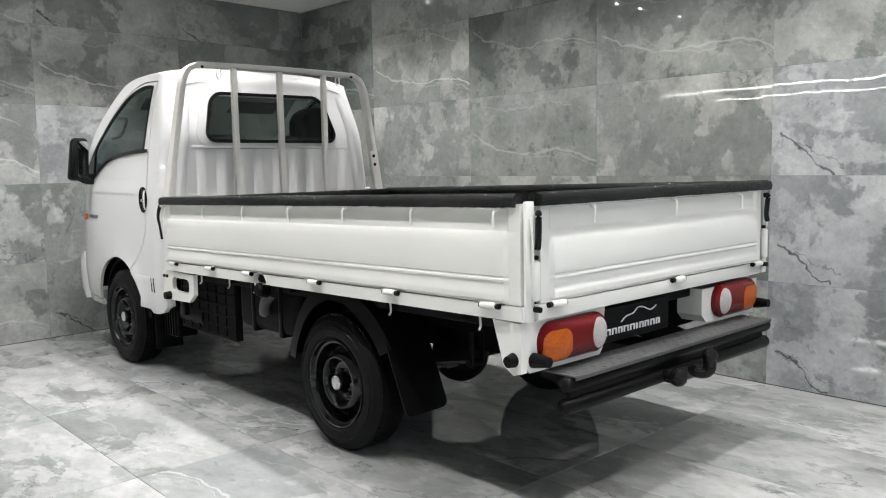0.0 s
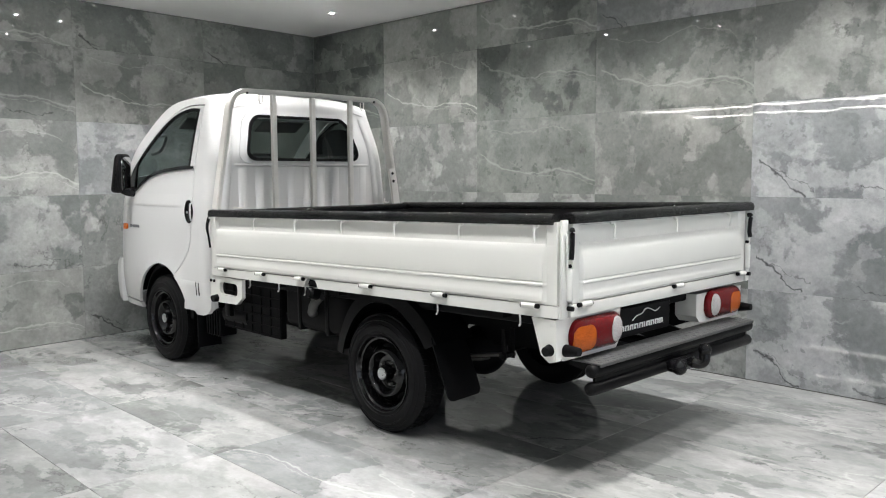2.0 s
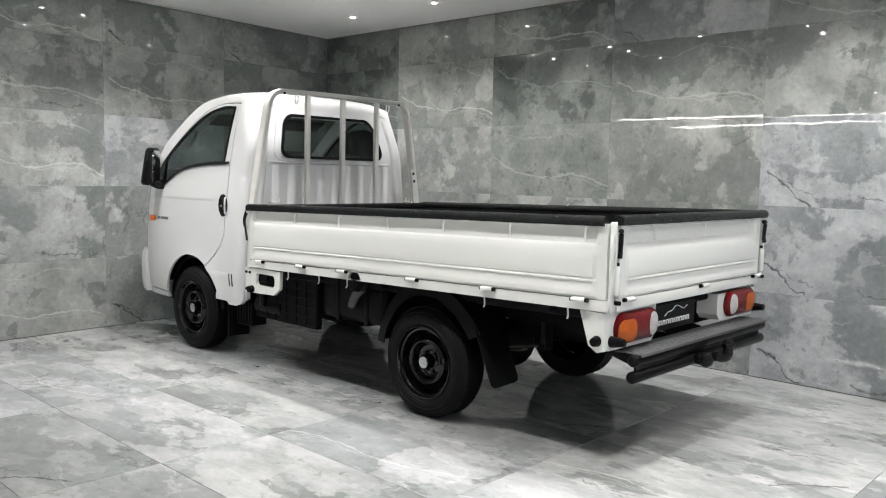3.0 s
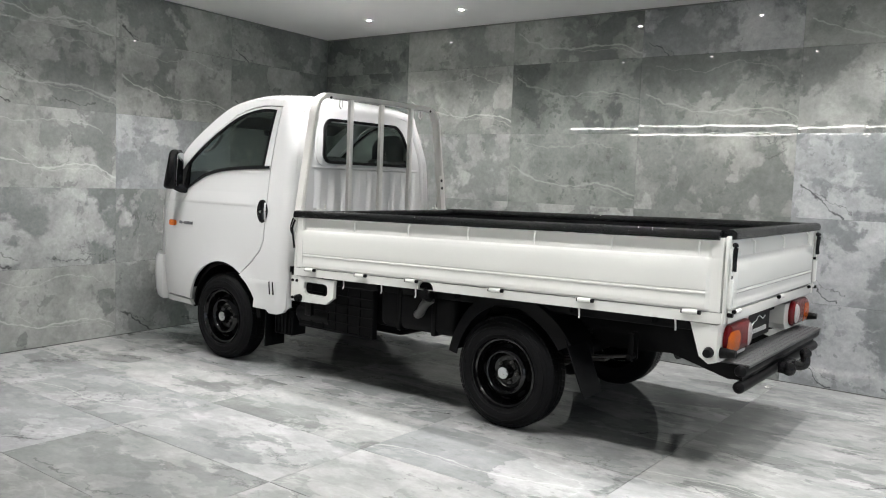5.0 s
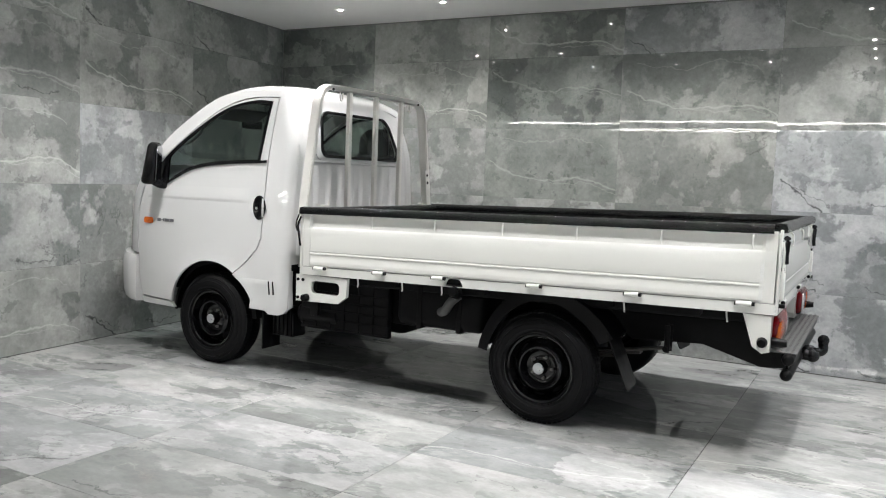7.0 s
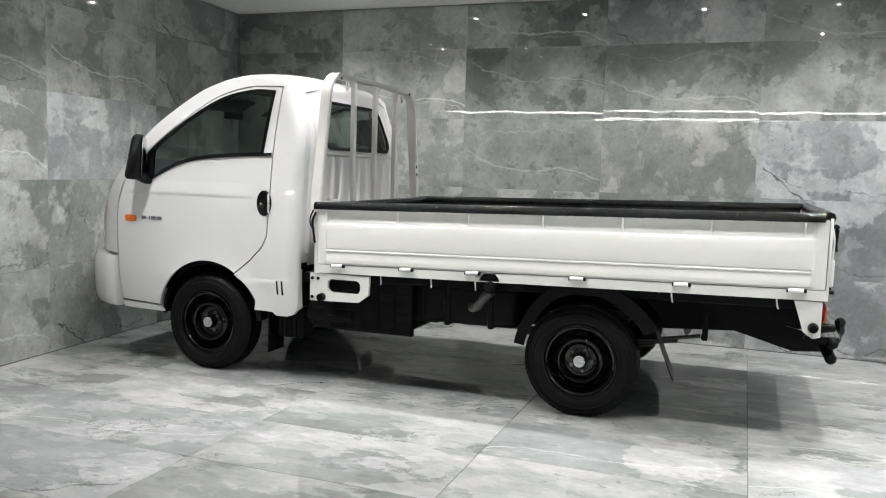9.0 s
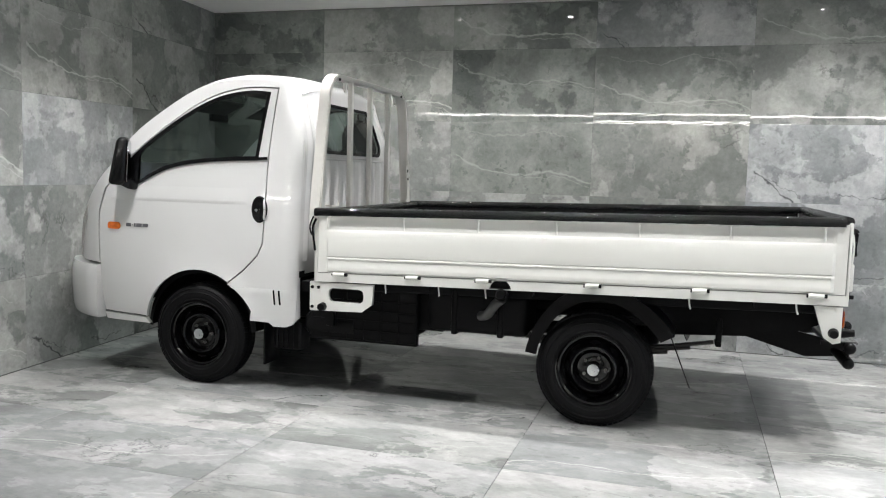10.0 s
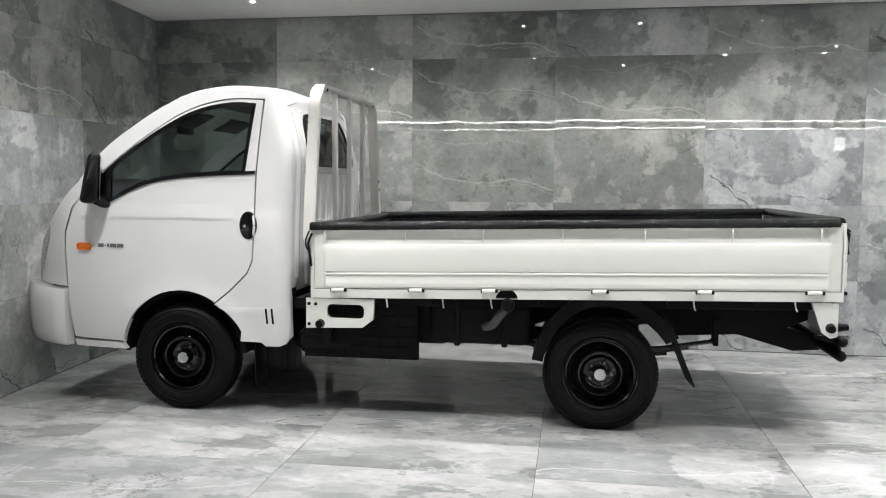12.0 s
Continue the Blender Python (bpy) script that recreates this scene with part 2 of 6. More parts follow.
    for curve, chan, soft_w, tint, amount, jag, lo, hi in (
            (((0.0, 0.58), (0.2, 0.38), (0.45, 0.27), (0.75, 0.30), (1.0, 0.17)), 1, 0.011, vein, 0.62, 0.035, 0.04, 1.1),
            (((0.0, 0.62), (0.3, 0.44), (0.5, 0.25), (0.8, 0.24), (1.0, 0.10)), 1, 0.005, vein, 0.4, 0.045, 0.30, 1.1),
            (((0.0, 0.40), (0.07, 0.34), (0.16, 0.22), (0.27, 0.02), (1.0, 0.0)), 2, 0.013, tuple(c * 0.3 for c in dark), 0.9, 0.10, 0.04, 0.29),
            (((0.0, 0.24), (0.12, 0.30), (0.2, 0.22), (0.30, 0.12), (1.0, 0.0)), 2, 0.006, tuple(c * 0.35 for c in dark), 0.65, 0.13, 0.09, 0.33),
            (((0.0, 0.20), (0.5, 0.15), (0.66, 0.07), (0.8, 0.10), (1.0, 0.22)), 2, 0.007, tuple(c * 0.35 for c in dark), 0.7, 0.10, 0.55, 0.85),
            (((0.0, 0.95), (0.35, 0.80), (0.7, 0.86), (1.0, 0.62)), 1, 0.006, vein, 0.35, 0.05, 0.1, 0.9)):
        fc = m.node("ShaderNodeFloatCurve")
        pts = fc.mapping.curves[0].points
        while len(pts) < len(curve):
            pts.new(0.5, 0.5)
        for q, (a, b) in zip(pts, curve):
            q.location = (a, b)
        fc.mapping.update()
        m.wire(u, fc.inputs["Value"])
        target = m.math("MULTIPLY", m.math("SUBTRACT", fc.outputs[0], 0.5), 0.6)
        if chan == 1:
            target = m.math("ADD", target, shift)
        wob = m.math("ADD", slow, m.math("MULTIPLY", fast, jag))
        off = m.math("ABSOLUTE", m.math("SUBTRACT", m.math("ADD", sx.outputs[1 - along], wob), target))
        thick = m.math("MULTIPLY", m.ramp(m.noise(tc, 9.0, 4.0, 0.6, 0.0, other(61.0)), [(0.32, 0.08), (0.7, 1.0)]), soft_w * 1.5)
        mask = m.math("SUBTRACT", 1.0, m.math("DIVIDE", off, thick), clamp=True)
        mask = m.math("POWER", mask, 0.7)
        mask = m.math("MULTIPLY", mask, m.math("MULTIPLY", m.math("GREATER_THAN", u, lo), m.math("LESS_THAN", u, hi)))
        mask = m.math("MULTIPLY", m.math("MULTIPLY", mask, amount), sep.outputs[chan])
        col = m.mix(mask, col, tint)
    # tone multiplies the stone; wall tiles carry light and shade in it too
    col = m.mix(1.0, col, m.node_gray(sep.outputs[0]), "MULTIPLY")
    hue = m.ramp(m.math("MULTIPLY", sep.outputs[0], 0.5), [(0.30, (0.97, 1.02, 0.99)), (0.48, (1.0, 1.0, 0.985)), (0.60, (0.99, 0.99, 1.05))])
    col = m.mix(1.0, col, hue, "MULTIPLY")
    m.set(color=col, spec=spec, rough=m.ramp(fine, [(0.3, rough * 0.7), (0.7, rough * 1.3)]))
    # slow waves in the glaze; the tile's ends fall away a little
    height = m.math("ADD", m.noise(v, 3.0, 2.0, 0.4, 0.0, w), m.math("MULTIPLY", m.noise(v, 11.0, 2.0, 0.5, 0.0, w), ripple))
    inward = m.math("MULTIPLY", m.math("SUBTRACT", 0.5, m.math("ABSOLUTE", m.math("SUBTRACT", u, 0.5))), 16.0, clamp=True)
    fall = m.math("POWER", m.math("SUBTRACT", 1.0, inward), 2.0)
    m.bump(m.math("SUBTRACT", height, m.math("MULTIPLY", fall, cushion)), wave, 0.012)
    return m.mat


def glass(name, tint, facing_gloss=0.05):
    """A tinted pane: clear through, mirror-like by the angle, alike from both sides."""
    m = N(name)
    tr = m.node("ShaderNodeBsdfTransparent")
    tr.inputs[0].default_value = (*tint, 1)
    gl = m.node("ShaderNodeBsdfGlossy")
    gl.inputs["Roughness"].default_value = 0.012
    lw = m.node("ShaderNodeLayerWeight")
    lw.inputs["Blend"].default_value = 0.5
    gloss = m.math("MULTIPLY_ADD", m.math("POWER", lw.outputs["Facing"], 5.0), 1.0 - facing_gloss, facing_gloss)
    mx = m.node("ShaderNodeMixShader")
    m.wire(gloss, mx.inputs[0])
    m.wire(tr.outputs[0], mx.inputs[1])
    m.wire(gl.outputs[0], mx.inputs[2])
    m.wire(mx.outputs[0], m.t.nodes["Material Output"].inputs[0])
    return m.mat


def lens_plastic(name, color, rough=0.08, rib=180.0, facet=120.0):
    m = N(name)
    co = m.node("ShaderNodeTexCoord").outputs["Object"]
    wv = m.node("ShaderNodeTexWave", bands_direction="X")
    wv.inputs["Scale"].default_value = rib / 3.0
    wv.inputs["Distortion"].default_value = 0.3
    m.wire(co, wv.inputs["Vector"])
    vo = m.node("ShaderNodeTexVoronoi")
    vo.inputs["Scale"].default_value = facet
    m.wire(co, vo.inputs["Vector"])
    cell = m.node("ShaderNodeSeparateColor")
    m.wire(vo.outputs["Color"], cell.inputs[0])
    n = m.math("ADD", m.math("MULTIPLY", m.noise(co, 30.0, 3.0), 0.5), m.math("MULTIPLY", cell.outputs[0], 0.5))
    m.set(color=m.ramp(n, [(0.25, tuple(c * 0.7 for c in color)), (0.55, color), (0.8, tuple(min(1, c * 1.25) for c in color))]), rough=rough + 0.10, coat=0.4, coat_rough=0.02, spec=0.12)
    m.bump(m.math("ADD", wv.outputs["Fac"], m.noise(co, 260.0, 2.0)), 0.22, 0.003)
    return m.mat


def glow(name, color, strength):
    m = N(name)
    m.set(**{"color": (0.8, 0.8, 0.8), "Emission Color": color, "Emission Strength": strength})
    return m.mat


def paint_white(name, color):
    m = N(name)
    co = m.node("ShaderNodeTexCoord").outputs["Object"]
    n1 = m.noise(co, 2.2, 5.0)
    n2 = m.noise(co, 120.0, 2.0)
    lo = tuple(c * 0.98 for c in color)
    m.set(color=m.ramp(n1, [(0.2, lo), (0.8, color)]), rough=0.42, spec=0.35, coat=1.0, coat_rough=0.014, **{"Coat IOR": 1.7})
    m.bump(n2, 0.02, 0.001)
    return m.mat


M_WALL = marble("wall_tile_stone", (0.135, 0.145, 0.139), (0.255, 0.264, 0.254), (0.48, 0.482, 0.463), 0.012, wave=0.034, veins=0.22, ripple=0.35, grain=0.24, cushion=0.3)
M_FLOOR = marble("floor_tile_stone", (0.15, 0.157, 0.155), (0.28, 0.285, 0.283), (0.46, 0.452, 0.45), 0.03, spec=0.8, wave=0.012, stretch=(1.35, 0.8, 1), veins=0.30, along=1, grain=0.14, ripple=0.1, torn=0.68)
M_GROUT = plain("grout", (0.17, 0.178, 0.172), 0.8)
M_FLOORGROUT = plain("floor_grout", (0.05, 0.052, 0.05), 0.85)
M_CEIL = plain("ceiling_paint", (0.92, 0.92, 0.91), 0.85, vary=0.02, scale=1.5, bump=0.05, bump_scale=90)
M_PLAINWALL = plain("plaster_wall", (0.42, 0.43, 0.43), 0.75, vary=0.08, scale=1.0, bump=0.05)
M_WHITE = paint_white("white_car_paint", (0.615, 0.615, 0.61))
M_BEDWHITE = paint_white("cream_white_bed_paint", (0.72, 0.72, 0.685))
M_GUARD = plain("grey_white_guard_paint", (0.58, 0.57, 0.54), 0.4, vary=0.08, scale=6, bump=0.05)
M_BLACK = plain("black_plastic", (0.0042, 0.0042, 0.0046), 0.36, vary=0.3, scale=10, bump=0.1, spec=0.10)
M_TRIM = plain("gloss_black_trim", (0.005, 0.005, 0.0055), 0.14, vary=0.3, spec=0.25)
M_DARK = plain("chassis_black", (0.004, 0.004, 0.0045), 0.6, vary=0.5, scale=6, bump=0.2, bump_scale=30, spec=0.12)
M_RUBBER = plain("tyre_rubber", (0.0055, 0.0055, 0.006), 0.5, vary=0.3, scale=14, bump=0.15, bump_scale=80, spec=0.1)
M_RIM = plain("gloss_black_steel", (0.0022, 0.0022, 0.0026), 0.08, vary=0.3, spec=0.22, coat=0.35)
M_LINER = plain("black_bed_liner", (0.0045, 0.0045, 0.005), 0.55, vary=0.4, scale=20, bump=0.6, bump_scale=130, spec=0.12)
M_PAD = plain("shiny_black_rail_pad", (0.0024, 0.0026, 0.003), 0.10, vary=0.4, scale=30, bump=1.0, bump_scale=150, spec=0.30)
M_CAP = plain("silver_cap", (0.55, 0.56, 0.57), 0.3, metal=0.9)
M_DUSTY = plain("dusty_spring_steel", (0.035, 0.033, 0.031), 0.6, vary=0.5, scale=12, bump=0.3)
M_STEEL = plain("worn_steel", (0.17, 0.165, 0.16), 0.45, metal=0.8, vary=0.3)
M_TREAD = plain("grey_tread_plate", (0.075, 0.076, 0.077), 0.4, metal=0.3, vary=0.3, bump=0.4, bump_scale=45)
M_RED = lens_plastic("red_lens", (0.115, 0.0010, 0.0025), facet=420.0)
M_AMBER = lens_plastic("amber_lens", (0.42, 0.085, 0.006), facet=300.0)
M_CLEAR = lens_plastic("clear_lens", (0.44, 0.42, 0.41), facet=420.0)
M_SIDEAMBER = lens_plastic("orange_repeater", (0.72, 0.16, 0.02))
M_GLASS = glass("cab_glass", (0.50, 0.565, 0.545), 0.06)
M_SCREEN = glass("screen_glass", (0.56, 0.62, 0.60), 0.05)
M_SEAT = plain("dark_seat_fabric", (0.022, 0.022, 0.024), 0.9, vary=0.3, scale=20, bump=0.3, bump_scale=200)
M_CABIN = plain("grey_cabin_plastic", (0.075, 0.075, 0.073), 0.7, vary=0.2)
M_HOSE = plain("grey_rubber_hose", (0.05, 0.05, 0.049), 0.6, vary=0.3)
M_BEIGE = plain("grey_headlining", (0.10, 0.097, 0.092), 0.9, vary=0.1)
M_MIRROR = N("mirror_silver").set(color=(0.55, 0.57, 0.58), metal=1.0, rough=0.02)
M_LETTER = plain("white_print", (0.75, 0.75, 0.75), 0.5, vary=0.05)
M_BADGE = plain("dark_grey_badge", (0.10, 0.10, 0.11), 0.35, vary=0.1)
M_LAMP = glow("downlight_lens", (1.0, 0.98, 0.94, 1), 350.0)
M_SIGN = glow("lit_sign_panel", (1.0, 0.99, 0.97, 1), 14.0)
M_STRIP = glow("light_strip", (1.0, 0.98, 0.92, 1), 55.0)

# ---- the room ----
ROOM_X0, ROOM_Y0, ROOM_Y1 = -10.0, -5.0, 11.0
SLOPE = 0.0746                   # the short wall is not square to the long one


def short_wall_y(x):
    return 6.98 + (x - WALL_X) * SLOPE


def slab(name, x0, x1, y0, y1, z0, z1, mat, label, category):
    bm = bmesh.new()
    box(bm, x0, x1, y0, y1, z0, z1)
    return tagged(link(name, bm, mat, 0), label, category, kind="structure")


floor = slab("floor", ROOM_X0, WALL_X + 0.2, ROOM_Y0, ROOM_Y1, -0.20, -0.012, M_FLOORGROUT, "polished grey marble-look tiled showroom floor", "floor")
ceiling = slab("ceiling", ROOM_X0, WALL_X + 0.2, ROOM_Y0, ROOM_Y1, CEIL, CEIL + 0.2, M_CEIL, "smooth white painted ceiling with downlights", "ceiling")
wall_east = slab("wall_east", WALL_X + 0.012, WALL_X + 0.3, ROOM_Y0, ROOM_Y1, -0.2, CEIL, M_GROUT, "long wall of large grey marble-look tiles", "wall")
wall_west = slab("wall_west", ROOM_X0 - 0.2, ROOM_X0, ROOM_Y0, ROOM_Y1, -0.2, CEIL, M_PLAINWALL, "plain grey wall across the showroom", "wall")
# unseen front behind the viewer: an added opening whose bluish lamp brightens tailgate, floor and right wall
OPEN_X0, OPEN_X1, OPEN_Z0, OPEN_Z1 = -4.5, 4.3, 0.15, 2.5
bm = bmesh.new()
box(bm, ROOM_X0, OPEN_X0, ROOM_Y0 - 0.2, ROOM_Y0, -0.2, CEIL)
box(bm, OPEN_X1, WALL_X + 0.3, ROOM_Y0 - 0.2, ROOM_Y0, -0.2, CEIL)
box(bm, OPEN_X0, OPEN_X1, ROOM_Y0 - 0.2, ROOM_Y0, -0.2, OPEN_Z0)
box(bm, OPEN_X0, OPEN_X1, ROOM_Y0 - 0.2, ROOM_Y0, OPEN_Z1, CEIL)
wall_south = tagged(link("wall_south", bm, M_PLAINWALL, 0), "plain grey wall round the unseen added front opening", "wall", kind="structure")
sky = bpy.data.lights.new("daylight", "AREA")
sky.shape, sky.size, sky.size_y, sky.energy, sky.color = "RECTANGLE", OPEN_X1 - OPEN_X0, OPEN_Z1 - OPEN_Z0, DAY_W, (0.80, 0.88, 1.0)
sky_ob = new("daylight", sky)
sky_ob.matrix_world = look(((OPEN_X0 + OPEN_X1) / 2, ROOM_Y0 - 0.05, (OPEN_Z0 + OPEN_Z1) / 2), ((OPEN_X0 + OPEN_X1) / 2, 0, (OPEN_Z0 + OPEN_Z1) / 2))
wall_far = slab("wall_far", ROOM_X0, 0.0, ROOM_Y1, ROOM_Y1 + 0.2, -0.2, CEIL, M_PLAINWALL, "plain grey wall past the tiled end wall", "wall")
bm = bmesh.new()
box(bm, 0, 4.9, 0.012, 0.25, -0.2, CEIL)
wall_north = tagged(link("wall_north", bm, M_GROUT, 0), "end wall of large grey marble-look tiles", "wall", kind="structure")
WN = Matrix.Translation((0, short_wall_y(0), 0)) @ Matrix.Rotation(math.atan(SLOPE), 4, "Z")
wall_north.matrix_world = WN

# grout-grey strip drawing the soft shade where the ceiling meets the tiles
bm = bmesh.new()
box(bm, WALL_X - 0.001, WALL_X + 0.012, ROOM_Y0, 7.0, CEIL - 0.0115, CEIL - 0.001)
tagged(link("ceiling_trim", bm, M_GROUT, 0), "thin grout-grey strip for the soft shade under the ceiling", "trim", kind="structure")

# dark sealant joint where the walls meet the floor
bm = bmesh.new()
box(bm, WALL_X - 0.004, WALL_X + 0.002, ROOM_Y0, 6.97, 0.0, 0.005)
tagged(link("base_joint_east", bm, M_FLOORGROUT, 0), "thin dark joint along the wall's foot", "trim", kind="structure")
bm = bmesh.new()
box(bm, 0.0, 4.74, -0.004, 0.002, 0.0, 0.005)
joint = tagged(link("base_joint_north", bm, M_FLOORGROUT, 0), "thin dark joint along the wall's foot", "trim", kind="structure")
joint.matrix_world = WN

# ---- downlights ----
bm = bmesh.new()
lathe(bm, [(0.0, 0.047), (-0.004, 0.047), (-0.004, 0.028), (0.0, 0.017)], 24, "z")
trim_me = link("trim_ring", bm, M_CEIL, 40)
bm = bmesh.new()
bmesh.ops.create_circle(bm, cap_ends=True, radius=0.017, segments=20)
bmesh.ops.reverse_faces(bm, faces=bm.faces)
lens_me = link("lens", bm, M_LAMP, 0)
first = None
for x in LAMP_ROWS_X:
    for y in LAMP_COLS_Y:
        if first is None:
            first = tagged(new("downlight"), "small round white recessed ceiling downlight, lit", "ceiling light", "downlights in the ceiling")
            first.location = (x, y, CEIL)
            trim_me.parent = lens_me.parent = first
            trim_me.location, lens_me.location = (0, 0, 0), (0, 0, -0.003)
        else:
            copy_thing(first, Matrix.Translation((x, y, CEIL)))
        if x > -4:
            downlight_lamp(x, y)
for y in LAMP_COLS_Y:
    copy_thing(first, Matrix.Translation((PAIR_X, y, CEIL)))
    downlight_lamp(PAIR_X, y, 0.3)

# light strips far across the showroom
for x, z, y0, y1 in ((-6.9, CEIL - 0.03, -4.0, 10.4), (-9.4, CEIL - 0.03, -4.0, 10.4)):
    strip = tagged(new("light_strip"), "long thin white ceiling light strip, lit", "strip light", "light strips")
    strip.location = (x, (y0 + y1) / 2, CEIL)
    bm = bmesh.new()
    box(bm, x - 0.03, x + 0.03, y0, y1, z + 0.012, z + 0.029)
    part("channel", bm, M_CEIL, strip, smooth=0)
    bm = bmesh.new()
    box(bm, x - 0.010, x + 0.010, y0 + 0.01, y1 - 0.01, z - 0.004, z + 0.011)
    part("diffuser", bm, M_STRIP, strip, "glowing white diffuser", smooth=0)

# small lit sign high on the wall across the showroom
sign = tagged(new("lit_sign"), "small square white lit sign on the plain wall", "sign")
sign.location = (ROOM_X0, -3.14, 2.37)
bm = bmesh.new()
box(bm, ROOM_X0 + 0.002, ROOM_X0 + 0.06, -3.31, -2.97, 2.19, 2.55, 0.008)
part("housing", bm, M_PLAINWALL, sign, smooth=0)
bm = bmesh.new()
box(bm, ROOM_X0 + 0.061, ROOM_X0 + 0.066, -3.295, -2.985, 2.205, 2.535)
part("panel", bm, M_SIGN, sign, "glowing white panel", smooth=0)

# ---- the truck ----
REAR_AX, FRONT_AX, HUB_Z = 3.126, 5.567, 0.311
truck = tagged(new("pickup_truck"), "white single-cab dropside truck with black wheels and black-lined bed", "truck")
truck.location = (XC, 4.2, 0)
HW = ((0.30, 0.79), (0.45, 0.815), (0.60, 0.825), (0.80, 0.82), (1.0, 0.809), (1.15, 0.797), (1.40, 0.770), (1.60, 0.742), (1.75, 0.715), (1.86, 0.69), (1.96, 0.66))


def lerp_table(tab, v):
    if v <= tab[0][0]:
        return tab[0][1]
    for (a, p), (b, q) in zip(tab, tab[1:]):
        if v <= b:
            return p + (q - p) * (v - a) / (b - a)
    return tab[-1][1]


def nose(y):
    """The nose reaches further forward than its edge line."""
    return y if y < 6.25 else 6.25 + (y - 6.25) * 1.7


def lean(z):
    """The cab's rear face leans forward above the window sill."""
    t = min(max((z - 1.45) / 0.45, 0.0), 1.0)
    return 0.09 * t * t * (3 - 2 * t)


def half_width(y, z):
    h = lerp_table(HW, z)
    if y > 5.95:
        h -= 0.26 * ((y - 5.95) / 0.7) ** 2.8
    r = math.hypot(y - 5.562, z - 0.335)
    if r < 0.6:
        h += 0.014 * math.exp(-((r - 0.385) / 0.055) ** 2)
    y -= lean(z)
    if y < 5.005:
        h -= 0.018 * ((5.005 - y) / 0.10) ** 1.4
    if y < 4.97:
        t = min((4.97 - y) / 0.065, 1.0)
        h -= 0.042 * (1 - math.sqrt(max(1 - t * t, 0.0)))
    return h


def side(y, z, out=0.0):
    """A point of the cab's near side."""
    y = nose(y)
    return (XC - half_width(y, z) - out, y, z)


# edge line from the cab's rear foot over the roof down to the bumper, in the side view
EDGE = [(4.905, 0.72), (4.905, 1.2), (4.905, 1.55), (4.905, 1.75), (4.907, 1.824), (4.930, 1.866), (5.10, 1.889), (5.28, 1.894), (5.49, 1.881), (5.664, 1.830), (5.885, 1.695), (6.10, 1.528), (6.28, 1.314), (6.395, 1.117), (6.484, 0.944), (6.52, 0.72)]
EDGE = [(y + lean(z) if y < 5.0 else y, z) for y, z in EDGE]
ES = [(v.x, v.y) for v in smooth_path([(y, z, 0) for y, z in EDGE], 4)]


def arc(cy, cz, r, a0, a1, n):
    return [(cy + r * math.cos(radians(a0 + (a1 - a0) * i / n)), cz + r * math.sin(radians(a0 + (a1 - a0) * i / n))) for i in range(n + 1)]


ARCH = [arc(FRONT_AX - 0.005, 0.335, 0.375 + 0.034 * max(0.0, (a - 125) / 35), a, a, 1)[0] for a in range(8, 164, 6)]          # front edge of the arch round to its rear
DOOR_TOP = [(5.082, 1.842), (5.28, 1.848), (5.475, 1.812), (5.645, 1.738), (5.86, 1.595), (6.06, 1.437), (6.238, 1.262)]
DOOR_TOP = [tuple(p) for p in ((v.x, v.y) for v in smooth_path([(a, b, 0) for a, b in DOOR_TOP], 4))]
SEAM_R = [(5.352, 0.640), (5.24, 0.735), (5.152, 0.825), (5.120, 0.90), (5.112, 1.10), (5.108, 1.43)]
arch_f = [p for p in ARCH if p[0] > 5.36]
arch_b = [p for p in ARCH if p[0] < 5.34]
# the door: bottom front, arch, rear seam, top, front seam
door_out = [(6.304, 0.80), (6.296, 0.60), (6.278, 0.40), (5.952, 0.393)] + arch_f + SEAM_R + DOOR_TOP + [(6.280, 1.20), (6.312, 1.05), (6.312, 0.92)]
win = [(5.138, 1.812), (5.28, 1.820), (5.465, 1.788), (5.632, 1.718), (5.845, 1.585), (6.042, 1.434), (6.206, 1.274), (6.195, 1.235), (6.06, 1.222), (5.95, 1.278), (5.83, 1.335), (5.70, 1.368), (5.55, 1.388), (5.35, 1.402), (5.185, 1.408)]
win_loop = [(v.x, v.y) for v in smooth_path([(a, b, 0) for a, b in win[:7]], 4)] + win[7:]


def inset(loop, d):
    """Move a loop inwards by d (for loops that run counter-clockwise or clockwise)."""
    n = len(loop)
    area = sum(loop[i][0] * loop[(i + 1) % n][1] - loop[(i + 1) % n][0] * loop[i][1] for i in range(n))
    s = 1 if area > 0 else -1
    out = []
    for i in range(n):
        a, b, c = Vector(loop[i - 1]), Vector(loop[i]), Vector(loop[(i + 1) % n])
        d1, d2 = (b - a).normalized(), (c - b).normalized()
        t = d1 + d2
        t = t.normalized() if t.length > 1e-5 else d1
        k = 1 / max(0.5, abs(t.dot(d1)))
        out.append((b.x - s * t.y * d * k, b.y + s * t.x * d * k))
    return out


bm = thicken(sheet(inset(door_out, 0.0085), [win_loop], 0.07, side), 0.02)
door_l, door_r = pair("door", bm, M_WHITE, truck, "smooth white cab door", 35)


def on_side(name, loop, holes, out, mat, parents, step=0.08, thick=0.0, label=""):
    for k, par in enumerate(parents):
        b = sheet(loop, holes, step, lambda y, z: side(y, z, out))
        if thick:
            thicken(b, thick)
        if k:
            b2 = mirror(b)
            b.free()
            b = b2
        ob = part(name, b, mat, par, label, 35)
        if par.parent:
            ob.matrix_parent_inverse = Matrix()


doors = (door_l, door_r)
